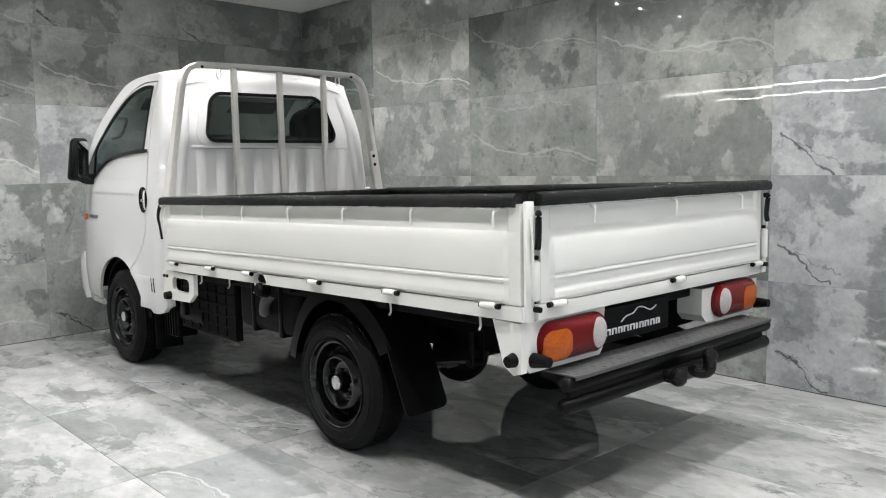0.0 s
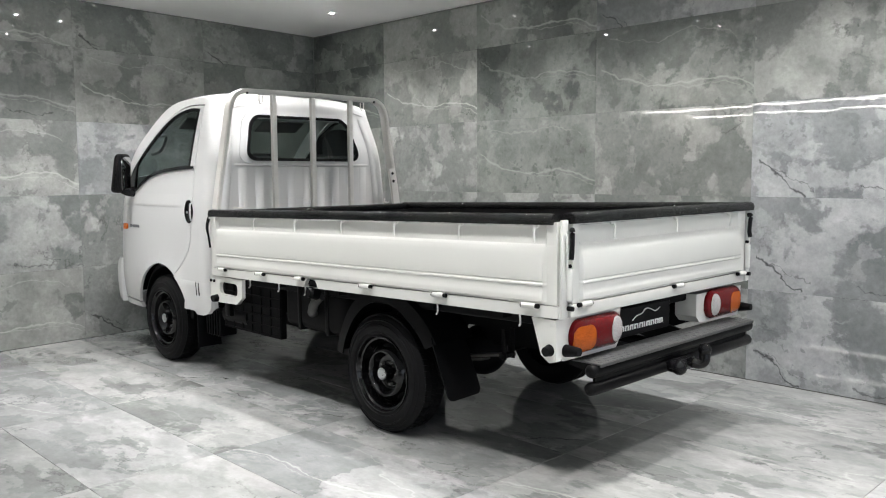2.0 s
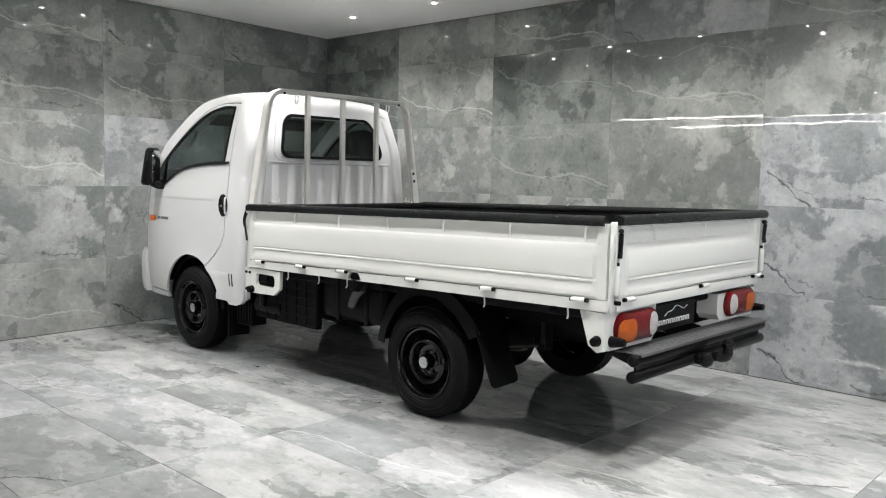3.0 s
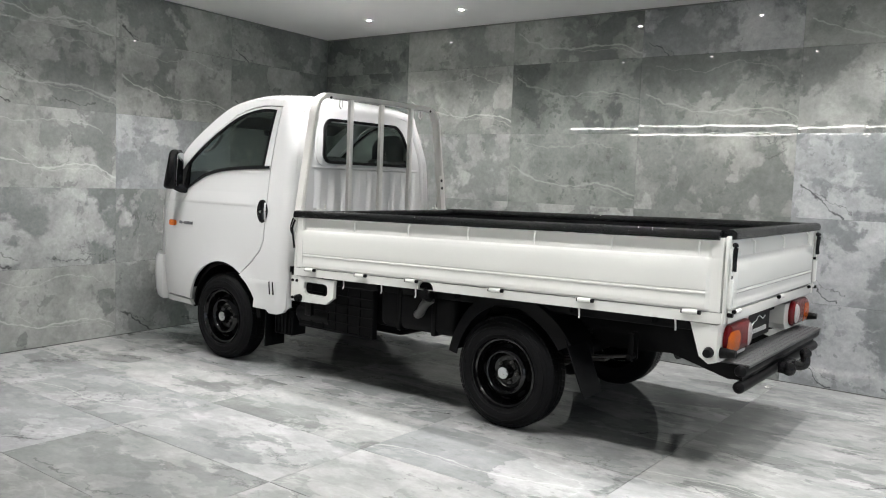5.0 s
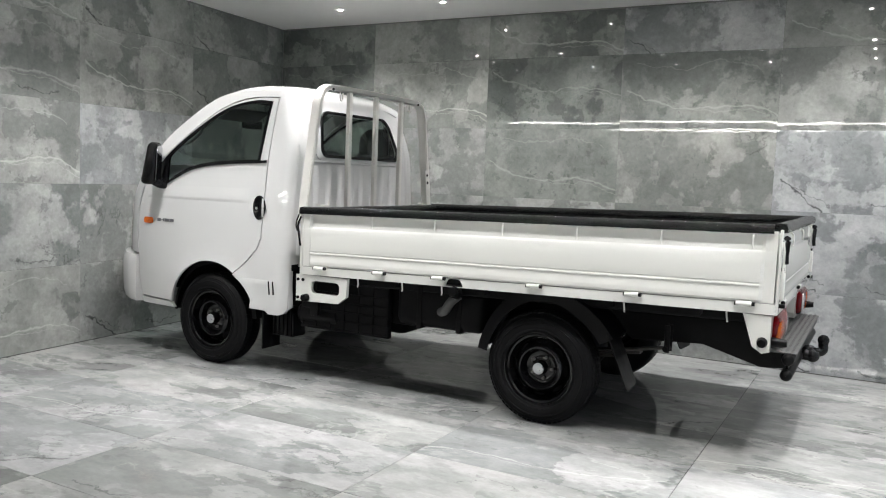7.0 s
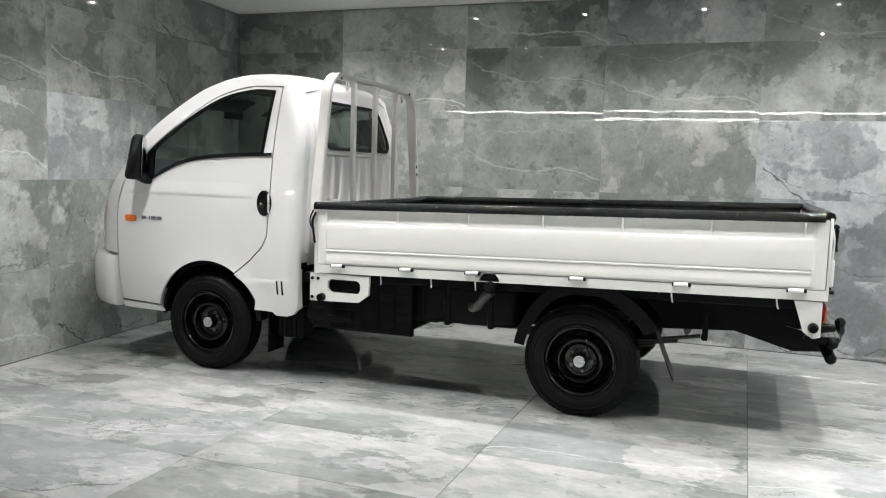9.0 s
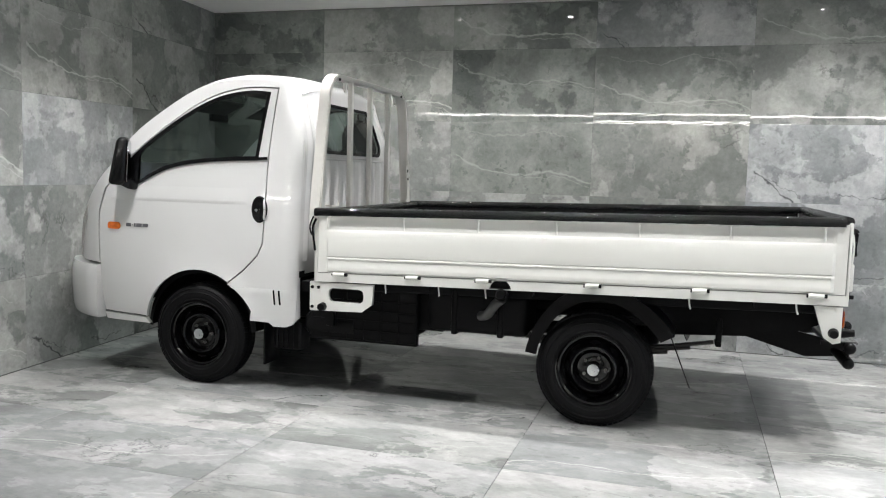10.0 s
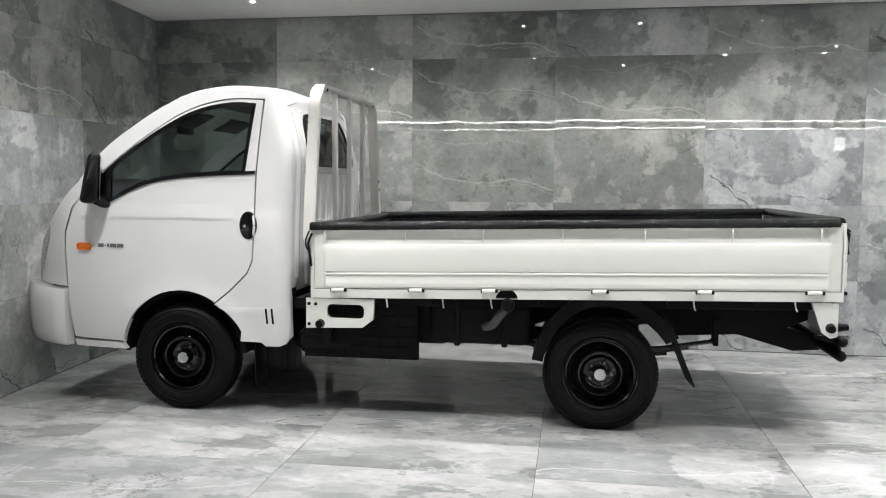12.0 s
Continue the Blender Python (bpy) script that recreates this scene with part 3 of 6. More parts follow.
# black frame round the door glass, the glass, and the sail piece that carries the mirror
glass_loop = [p for p in inset(win_loop, 0.017)]
cut = 6.02
frame_hole = [(min(y, cut), z) for y, z in glass_loop]
seen = []
for p in frame_hole:
    if not seen or (abs(p[0] - seen[-1][0]) + abs(p[1] - seen[-1][1])) > 0.004:
        seen.append(p)
frame_hole = seen
on_side("window_frame", inset(win_loop, -0.004), [frame_hole], 0.004, M_TRIM, doors, 0.2, 0.012, "black rubber window frame")
on_side("window_glass", inset(frame_hole, -0.004), [], -0.004, M_GLASS, doors, 0.2)

# rear quarter with the step corner; front corner
quarter = [(5.352, 0.640)] + [p for p in arch_b if p[1] > 0.43] + [(5.19, 0.428), (5.06, 0.425), (5.04, 0.408), (4.935, 0.418), (4.905, 0.45)] + ES[:29] + [(5.28, 1.848)] + [(5.17, 1.846), (5.082, 1.842)] + SEAM_R[::-1][:-1]
bm = thicken(sheet(quarter, [], 0.03, side, (4.9065, 4.909, 4.913, 4.919, 4.927, 4.937, 4.948, 4.958, 4.968, 4.975, 4.982, 4.99, 5.0, 5.01, 5.02)), 0.02)
pair("rear_quarter", bm, M_WHITE, truck, "white cab corner panel", 40)
# proud step corner under the crease


def foot_out(y, z):
    """The step corner flares out towards its foot and fades into the arch."""
    t = min(max((0.630 - z) / 0.20, 0.0), 1.0)
    return 0.0015 + (0.003 * min(1.0, t * 12) + 0.010 * t * t) * min(1.0, max(0.0, (5.335 - y) / 0.12))


foot = [(5.335, 0.628)] + [p for p in arch_b if 0.43 < p[1] < 0.62] + [(5.192, 0.430), (5.07, 0.424), (5.045, 0.402), (4.965, 0.402), (4.930, 0.414), (4.912, 0.445), (4.907, 0.628)]
bm = thicken(sheet(foot, [], 0.03, lambda y, z: side(y, z, foot_out(y, z))), 0.03)
pair("step_corner", bm, M_WHITE, truck, "white step corner under the cab", 35)
pillar = [p for p in DOOR_TOP if p[0] >= 5.28] + ES[28:49][::-1]
bm = thicken(sheet(pillar, [], 0.08, side), 0.02)
pair("pillar_rail", bm, M_WHITE, truck, "", 35)
corner = [(6.238, 1.262), (6.280, 1.20), (6.312, 1.05), (6.312, 0.92), (6.304, 0.80), (6.300, 0.715)] + ES[48:61][::-1]
bm = thicken(sheet(corner, [], 0.04, side), 0.02)
pair("front_corner", bm, M_WHITE, truck, "", 35)
# sill under the door
bm = thicken(sheet([(6.278, 0.394), (6.268, 0.352), (5.925, 0.352), (5.950, 0.388)], [], 0.06, side), 0.03)
pair("sill", bm, M_WHITE, truck, "", 35)
# inner skin behind the seams
bm = sheet([(4.94, 0.50), (4.94, 1.40), (5.03, 1.79), (5.085, 1.80), (5.14, 1.40), (5.6, 1.36), (6.0, 1.22), (6.40, 0.98), (6.40, 0.45), (6.0, 0.45)] + [(a, b) for a, b in arc(FRONT_AX, 0.335, 0.40, 20, 160, 10)], [], 0.15, lambda y, z: side(y, z, -0.024))
pair("inner_skin", bm, M_DARK, truck, "", 35)


def loft(a, b, crown, mat, name, label="", edge=None, n=24, p=4.0, lift=0.0):
    pts = [Vector((y, z, 0)) for y, z in ES[4 * a:4 * (b - 1) + 1]]
    bm = bmesh.new()
    rows = []
    for i, q in enumerate(pts):
        d = (pts[min(i + 1, len(pts) - 1)] - pts[max(i - 1, 0)]).normalized()
        no = Vector((-d.y, d.x)) if d.x >= 0 else Vector((-d.y, d.x))
        c = crown(i / (len(pts) - 1))
        q.x = nose(q.x)
        w = half_width(q.x, q.y)
        row = []
        for k in range(n + 1):
            s = -1 + 2 * k / n
            s = math.copysign(abs(s) ** 0.75, s)
            g = c * (1 - abs(s) ** p) + lift
            row.append(bm.verts.new((XC + s * w, q.x + no.x * g, q.y + no.y * g)))
        rows.append(row)
    for r, q in zip(rows, rows[1:]):
        for k in range(n):
            bm.faces.new((r[k], r[k + 1], q[k + 1], q[k]))
    bmesh.ops.recalc_face_normals(bm, faces=bm.faces)
    return part(name, bm, mat, truck, label, 40)


loft(3, 10, lambda t: 0.014 + 0.061 * min(1.0, max(0.0, t - 0.12) * 1.6), M_WHITE, "roof", "white rounded cab roof")
loft(9, 13, lambda t: 0.075 + 0.03 * t, M_SCREEN, "windscreen", "sloping tinted windscreen")
loft(12, 16, lambda t: 0.105 + 0.03 * t, M_WHITE, "front_panel", "white front panel")

# rear panel of the cab with its window
def rear_width(z):
    return half_width(4.905 + lean(z), z)


def rear(x, z, out=0.0):
    s = abs(x - XC) / rear_width(z)
    return (x, 4.905 + lean(z) - 0.014 * (1 - min(s, 1) ** 5) - out, z)


def rounded(x0, x1, z0, z1, r, n=6):
    out = []
    for cx, cz, a in ((x1 - r, z1 - r, 0), (x0 + r, z1 - r, 90), (x0 + r, z0 + r, 180), (x1 - r, z0 + r, 270)):
        out += arc(cx, cz, r, a, a + 90, n)
    return out


def pane(x0, x1, z0, z1, r, n=6):
    """The rear window's outline: narrower at the top, the top edge bowed."""
    out = []
    for x, z in rounded(x0, x1, z0, z1, r, n):
        t, q = (z - z0) / (z1 - z0), (x - XC) / 0.5
        out.append((XC + (x - XC) * (1 - 0.17 * t), z - 0.014 * t * q * q))
    return out


rim_x = [(XC - rear_width(z), z) for z in (0.72, 1.0, 1.3, 1.5, 1.58, 1.65, 1.71, 1.77)]
outline = rim_x + [(2 * XC - x, z) for x, z in rim_x[::-1]]
WX0, WX1, WZ0, WZ1 = XC - 0.498, XC + 0.492, 1.468, 1.778
bm = thicken(sheet(outline, [pane(WX0 - 0.01, WX1 + 0.01, WZ0 - 0.01, WZ1 + 0.01, 0.085)], 0.06, rear), 0.015, (0, 1, 0))
back = part("rear_panel", bm, M_WHITE, truck, "white ribbed rear wall of the cab", 40)
# raised surround above the ribs
bm = thicken(sheet(pane(XC - 0.570, XC + 0.560, 1.436, 1.816, 0.10), [pane(WX0 - 0.012, WX1 + 0.012, WZ0 - 0.012, WZ1 + 0.012, 0.085)], 0.08, lambda x, z: rear(x, z, 0.007)), 0.007, (0, 1, 0))
ob = part("window_surround", bm, M_WHITE, back, "", 40)
bm = thicken(sheet(pane(WX0 - 0.013, WX1 + 0.013, WZ0 - 0.013, WZ1 + 0.013, 0.088), [pane(WX0 + 0.008, WX1 - 0.008, WZ0 + 0.008, WZ1 - 0.008, 0.075)], 0.1, lambda x, z: rear(x, z, 0.018)), 0.014, (0, 1, 0))
part("window_seal", bm, M_TRIM, back, "black rubber seal", 40)
bm = sheet(pane(WX0 + 0.01, WX1 - 0.01, WZ0 + 0.01, WZ1 - 0.01, 0.07), [], 0.12, lambda x, z: rear(x, z, 0.012))
part("rear_window", bm, M_SCREEN, back, "tinted rear window", 40)
bm = bmesh.new()
rows = []
for i in range(25):
    x = XC - 0.585 + 1.17 * i / 24
    f = min(1.0, (0.585 - abs(x - XC)) / 0.08)
    rows.append([bm.verts.new(rear(x, z, d * f + 0.001)) for z, d in ((1.438, 0.0), (1.430, 0.008), (1.423, 0.008), (1.415, 0.0))])
for r, q in zip(rows, rows[1:]):
    for i in range(3):
        bm.faces.new((r[i], r[i + 1], q[i + 1], q[i]))
bmesh.ops.recalc_face_normals(bm, faces=bm.faces)
part("window_ledge", bm, M_WHITE, back, "", 40)
for f in (-1, 1):
    bm = bmesh.new()
    rows = []
    for i in range(17):
        z = 0.80 + 0.98 * i / 16
        x = XC + f * (rear_width(z) - 0.070)
        rows.append([bm.verts.new(rear(x + f * a, z, 0.001 + d * min(1.0, (1.80 - z) / 0.12))) for a, d in ((-0.030, 0.0), (-0.014, 0.011), (0.012, 0.012), (0.034, 0.0))])
    for r, q in zip(rows, rows[1:]):
        for k in range(3):
            bm.faces.new((r[k], r[k + 1], q[k + 1], q[k]))
    bmesh.ops.recalc_face_normals(bm, faces=bm.faces)
    part("panel_flange", bm, M_WHITE, back, "", 50)
bm = bmesh.new()
lip = []
for i in range(33):
    q = -1 + 2 * i / 32
    z = 1.862 - 0.050 * abs(q) ** 3.5
    lip.append(Vector(rear(XC + q * 0.595, z, 0.003 - 0.012 * (1 - q * q))))
sweep(bm, lip, [(-0.006, -0.002), (-0.006, 0.002), (0.002, 0.004), (0.005, 0.0), (0.002, -0.004)])
bmesh.ops.recalc_face_normals(bm, faces=bm.faces)
part("roof_lip", bm, M_WHITE, back, "", 40)
for k in range(9):
    x = XC - 0.53 + k * 1.06 / 8
    bm = bmesh.new()
    w = 0.034
    prof = [(-w, 0.0), (-w * 0.6, 0.007), (w * 0.6, 0.007), (w, 0.0)]
    vs = [[bm.verts.new(rear(x + a, z, 0.001 + b * f)) for a, b in prof] for z, f in ((0.74, 1.0), (1.38, 1.0), (1.415, 0.0))]
    for r, q in zip(vs, vs[1:]):
        for i in range(3):
            bm.faces.new((r[i], r[i + 1], q[i + 1], q[i]))
    bmesh.ops.recalc_face_normals(bm, faces=bm.faces)
    part("rib", bm, M_WHITE, back, "", 50)

# bumper: swept round the nose from door to door
near = [(XC - half_width(y, 0.55), y + 0.035 * min(1.0, (y - 6.34) / 0.25), 0.0) for y in (6.340, 6.40, 6.46, 6.53, 6.60, 6.67, 6.73, 6.78)]
path = smooth_path(near + [(XC - 0.2, 6.87, 0.0), (XC, 6.88, 0.0), (XC + 0.2, 6.87, 0.0)] + [(2 * XC - x, y, z) for x, y, z in near[::-1]], 3)
sec = [(-0.045, 0.350), (0.0, 0.352), (0.014, 0.372), (0.020, 0.42), (0.026, 0.53), (0.026, 0.62), (0.018, 0.672), (0.004, 0.698), (-0.045, 0.706)]
bm = bmesh.new()
rows = []
for i, p in enumerate(path):
    d = path[min(i + 1, len(path) - 1)] - path[max(i - 1, 0)]
    no = Vector((-d.y, d.x, 0)).normalized()
    f = min(1.0, 0.25 + min(i, len(path) - 1 - i) * 0.25)
    rows.append([bm.verts.new(p + no * (a if a < 0 else 0.004 + (a - 0.004) * f + 0.006 + 0.010 * f) + Vector((0, 0, z))) for a, z in sec])
for r, q in zip(rows, rows[1:]):
    for k in range(len(sec)):
        bm.faces.new((r[k], r[(k + 1) % len(sec)], q[(k + 1) % len(sec)], q[k]))
for r in (rows[0], rows[-1]):
    bm.faces.new(r)
bmesh.ops.recalc_face_normals(bm, faces=bm.faces)
part("front_bumper", bm, M_WHITE, truck, "white wrap-round front bumper", 45)
# headlamps wrap the corners
bm = thicken(sheet([(6.40, 1.08), (6.462, 0.98), (6.492, 0.86), (6.512, 0.74), (6.488, 0.73), (6.445, 0.86), (6.405, 1.0)], [], 0.04, lambda y, z: side(y, z, 0.006)), 0.02)
pair("headlight", bm, M_CLEAR, truck, "clear headlamp wrapping the front corner", 35)
# floor and firewall of the cab
bm = bmesh.new()
box(bm, XC - 0.76, XC + 0.76, 4.90, 6.25, 0.70, 0.74)
box(bm, XC - 0.74, XC + 0.74, 6.15, 6.25, 0.45, 1.15)
part("cab_floor", bm, M_DARK, truck, "", 0)

# ---- load bed: it rises a little towards the tail ----
BED_F, BED_R, BED_HW = 4.745, 1.910, 0.860


def rise(y):
    return (4.74 - y) * 0.021


def tilt(bm):
    for v in bm.verts:
        v.co.z += rise(v.co.y)
    return bm


# pressed dropside section: (outwards, height) from the top edge down to the foot
GATE = [(0.0, 1.100), (0.0, 1.086), (-0.010, 1.082), (-0.012, 1.075), (-0.012, 1.016), (-0.010, 1.008), (-0.003, 1.000), (0.002, 0.992), (0.007, 0.968), (0.0105, 0.935), (0.0125, 0.895), (0.0125, 0.860), (0.0120, 0.855), (0.0085, 0.8515), (0.0085, 0.848), (0.0125, 0.843), (0.0125, 0.838), (0.0075, 0.832), (0.0075, 0.804), (0.0120, 0.793), (0.012, 0.783), (0.0115, 0.770), (0.004, 0.763), (-0.001, 0.757)]


def gate(length, flat_ends=0.052):
    """A dropside along local y, its outer face towards -x."""
    bm = bmesh.new()
    st = [(0.0, 0.0), (flat_ends, 0.0), (flat_ends + 0.016, 1.0)]
    st += [(flat_ends + 0.016 + (length - 2 * flat_ends - 0.032) * k / 8, 1.0) for k in range(1, 8)]
    st += [(length - flat_ends - 0.016, 1.0), (length - flat_ends, 0.0), (length, 0.0)]
    rows = [[bm.verts.new((-d * f, y, z)) for d, z in GATE] for y, f in st]
    for r, q in zip(rows, rows[1:]):
        for k in range(len(GATE) - 1):
            bm.faces.new((r[k], r[k + 1], q[k + 1], q[k]))
    # inner skin and edges
    t = 0.032
    n = len(GATE) - 1
    a = [bm.verts.new((t, y, 1.100)) for y, f in st]
    b = [bm.verts.new((t, y, 0.757)) for y, f in st]
    for k in range(len(st) - 1):
        bm.faces.new((a[k], a[k + 1], b[k + 1], b[k]))
        bm.faces.new((rows[k][0], rows[k + 1][0], a[k + 1], a[k]))
        bm.faces.new((rows[k][n], b[k], b[k + 1], rows[k + 1][n]))
    for r, p, q in ((rows[0], a[0], b[0]), (rows[-1], a[-1], b[-1])):
        bm.faces.new(r + [q, p])
    bmesh.ops.recalc_face_normals(bm, faces=bm.faces)
    return bm


G0, G1 = BED_R + 0.016, BED_F - 0.012
bm = gate(G1 - G0)
for v in bm.verts:
    v.co += Vector((XC - BED_HW, G0, 0))
gate_l, gate_r = pair("side_gate", tilt(bm), M_BEDWHITE, truck, "cream-white pressed steel drop side", 24)
bm = gate(2 * BED_HW - 0.15, 0.045)
for v in bm.verts:
    x, y = v.co.x, v.co.y
    v.co.x, v.co.y = XC - BED_HW + 0.085 + y, BED_R + x
bmesh.ops.reverse_faces(bm, faces=bm.faces)
bmesh.ops.recalc_face_normals(bm, faces=bm.faces)
tailgate = part("tailgate", tilt(bm), M_BEDWHITE, truck, "cream-white pressed steel tailgate", 24)

# sill rail under the drop sides, with the arched cut-out at the filler
zt, zb = 0.754, 0.703
out = [(BED_R + 0.005, zb), (3.565, zb)] + [(p[0], p[1]) for p in arc(3.64, zb - 0.005, 0.062, 8, 172, 10)] + [(3.715, zb), (BED_F, zb), (BED_F, zt), (BED_R + 0.005, zt)]
bm = thicken(sheet(out, [], 0.6, lambda y, z: (XC - BED_HW - 0.004, y, z)), 0.03)
pair("sill_rail", tilt(bm), M_BEDWHITE, truck, "cream-white lower bed rail", 35)
bm = bmesh.new()
box(bm, XC - BED_HW + 0.07, XC + BED_HW - 0.07, BED_R - 0.004, BED_R + 0.03, 0.700, 0.754, 0.004)
part("tail_rail", tilt(bm), M_BEDWHITE, truck)

# bed floor with ribs, liner walls, front wall
bm = bmesh.new()
box(bm, XC - BED_HW + 0.02, XC + BED_HW - 0.02, BED_R + 0.02, BED_F, 0.715, 0.765)
for k in range(16):
    x = XC - 0.78 + k * 0.104
    box(bm, x - 0.02, x + 0.02, BED_R + 0.06, BED_F - 0.04, 0.765, 0.772)
part("bed_floor", tilt(bm), M_LINER, truck, "ribbed black bed liner", 0)
bm = bmesh.new()
box(bm, XC - BED_HW + 0.034, XC - BED_HW + 0.044, BED_R + 0.05, BED_F - 0.05, 0.765, 1.10)
pair("liner_wall", tilt(bm), M_LINER, truck, "", 0)
bm = bmesh.new()
box(bm, XC - BED_HW + 0.05, XC + BED_HW - 0.05, BED_R + 0.034, BED_R + 0.044, 0.765, 1.10)
part("liner_wall", tilt(bm), M_LINER, truck, "", 0)
bm = bmesh.new()
box(bm, XC - BED_HW + 0.04, XC + BED_HW - 0.04, BED_F - 0.05, BED_F - 0.012, 0.70, 1.09, 0.004)
part("bed_front_wall", tilt(bm), M_BEDWHITE, truck, "", 0)

bm = bmesh.new()
box(bm, XC - BED_HW + 0.05, XC + BED_HW - 0.05, BED_F - 0.062, BED_F - 0.0505, 0.765, 1.10)
part("liner_wall", tilt(bm), M_LINER, truck, "", 0)

# padded rail on the rim
SEC = [(-0.028, -0.018), (-0.033, 0.002), (-0.027, 0.020), (-0.008, 0.028), (0.012, 0.028), (0.028, 0.021), (0.035, 0.003), (0.032, -0.018)]


def rail(a, b, flip, seed):
    rnd = random.Random(seed)
    a, b = Vector(a), Vector(b)
    n = int((b - a).length / 0.013)
    pts = [a + (b - a) * i / n for i in range(n + 1)]
    bm = bmesh.new()
    sec = SEC if not flip else [(-p, q) for p, q in SEC][::-1]
    sweep(bm, pts, sec)
    for v in bm.verts:                            # crinkled rubber skin
        v.co += Vector((rnd.uniform(-1, 1), 0.0, rnd.uniform(-1, 1))) * 0.0013
    bmesh.ops.recalc_face_normals(bm, faces=bm.faces)
    return bm


bm = rail((XC - BED_HW + 0.018, BED_R + 0.034, 1.106), (XC - BED_HW + 0.018, BED_F + 0.012, 1.106), True, 3)
pair("rail_pad", tilt(bm), M_PAD, truck, "shiny black rubber rail pad", 60)
bm = rail((XC - BED_HW + 0.075, BED_R + 0.014, 1.108), (XC + BED_HW + 0.005, BED_R + 0.014, 1.108), True, 5)
part("rail_pad", tilt(bm), M_PAD, truck, "shiny black rubber rail pad", 60)
bm = rail((XC - BED_HW + 0.03, BED_F - 0.03, 1.10), (XC + BED_HW - 0.03, BED_F - 0.03, 1.10), False, 6)
part("rail_pad", tilt(bm), M_PAD, truck, "shiny black rubber rail pad", 60)

# rear corner posts with latches
for k in (0, 1):
    bm = bmesh.new()
    box(bm, XC - BED_HW + 0.008, XC - BED_HW + 0.050, BED_R - 0.004, BED_R + 0.010, 0.70, 1.108, 0.004)
    if k:
        b2 = mirror(bm)
        bm.free()
        bm = b2
    post = part("corner_post", tilt(bm), M_BEDWHITE, truck, "cream-white corner post with latch", 35)

    def lat(bm, mat, name, label=""):
        if k:
            b2 = mirror(bm)
            bm.free()
            bm = b2
        return part(name, tilt(bm), mat, post, label, 50)

    bm = bmesh.new()
    sweep(bm, smooth_path([(XC - BED_HW + 0.062, BED_R - 0.012, 1.066), (XC - BED_HW + 0.048, BED_R - 0.024, 1.064), (XC - BED_HW + 0.050, BED_R - 0.022, 1.03), (XC - BED_HW + 0.052, BED_R - 0.020, 0.98), (XC - BED_HW + 0.044, BED_R - 0.022, 0.945)], 5), ring(0.0115, 8))
    lat(bm, M_TRIM, "latch_handle", "black rubber-coated latch handle")
    bm = bmesh.new()
    sweep(bm, smooth_path([(XC - BED_HW + 0.030, BED_R - 0.006, 1.05), (XC - BED_HW + 0.028, BED_R - 0.014, 0.99), (XC - BED_HW + 0.034, BED_R - 0.010, 0.90)], 5), ring(0.005, 8))
    lat(bm, M_BEDWHITE, "latch_rod")
    bm = bmesh.new()
    box(bm, XC - BED_HW + 0.032, XC - BED_HW + 0.062, BED_R - 0.024, BED_R + 0.002, 0.770, 0.908, 0.009)
    lat(bm, M_BEDWHITE, "latch_cover")
    bm = bmesh.new()
    cyl(bm, (XC - BED_HW + 0.05, BED_R - 0.03, 0.742), (XC - BED_HW + 0.05, BED_R + 0.01, 0.742), 0.0105, seg=10)
    lat(bm, M_BLACK, "latch_pin")
    bm = bmesh.new()
    cyl(bm, (XC - BED_HW + 0.05, BED_R - 0.016, 0.918), (XC - BED_HW + 0.05, BED_R + 0.0, 0.918), 0.008, seg=10)
    lat(bm, M_BLACK, "latch_pin")
    # front latch on the gate's leading edge
    bm = bmesh.new()
    sweep(bm, smooth_path([(XC - BED_HW - 0.014, BED_F - 0.004, 1.072), (XC - BED_HW - 0.018, BED_F + 0.016, 1.02), (XC - BED_HW - 0.014, BED_F + 0.012, 0.96), (XC - BED_HW - 0.008, BED_F + 0.004, 0.885)], 5), ring(0.007, 8))
    lat(bm, M_TRIM, "front_latch", "black wire latch")
    bm = bmesh.new()
    sweep(bm, smooth_path([(XC - BED_HW - 0.012, BED_F + 0.014, 1.085), (XC - BED_HW - 0.016, BED_F + 0.034, 1.03), (XC - BED_HW - 0.016, BED_F + 0.026, 0.985), (XC - BED_HW - 0.014, BED_F + 0.006, 0.975)], 5), ring(0.005, 8))
    lat(bm, M_TRIM, "latch_loop", "black wire loop")
    bm = bmesh.new()
    box(bm, XC - BED_HW - 0.002, XC - BED_HW + 0.05, BED_F - 0.010, BED_F + 0.012, 0.70, 1.08, 0.005)
    lat(bm, M_BEDWHITE, "front_post")


# hinges, rope hooks on the gates and below the rail
def hinge_parts(parent, cs, along, flip=False):
    for c in cs:
        d = Vector((0, 1, 0)) if along == "y" else Vector((1, 0, 0))
        c = Vector(c)
        for name, lo, hi, mat in (("hinge", -0.036, 0.036, M_BEDWHITE), ("hinge_pin", -0.050, -0.036, M_BLACK), ("hinge_pin", 0.036, 0.043, M_BLACK)):
            a = bmesh.new()
            cyl(a, c + d * lo, c + d * hi, 0.0125 if name == "hinge" else 0.0104, seg=12)
            if flip:
                a = mirror(a)
            part(name, tilt(a), mat, parent, "", 40)


HINGE_Y = (4.591, 4.145, 3.737, 3.143, 2.602, 2.057)
for g, fl in ((gate_l, False), (gate_r, True)):
    hinge_parts(g, [(XC - BED_HW - 0.018, y, 0.750) for y in HINGE_Y], "y", fl)
hinge_parts(tailgate, [(XC - 0.70, BED_R - 0.014, 0.750), (XC + 0.07, BED_R - 0.014, 0.750), (XC + 0.74, BED_R - 0.014, 0.750)], "x")


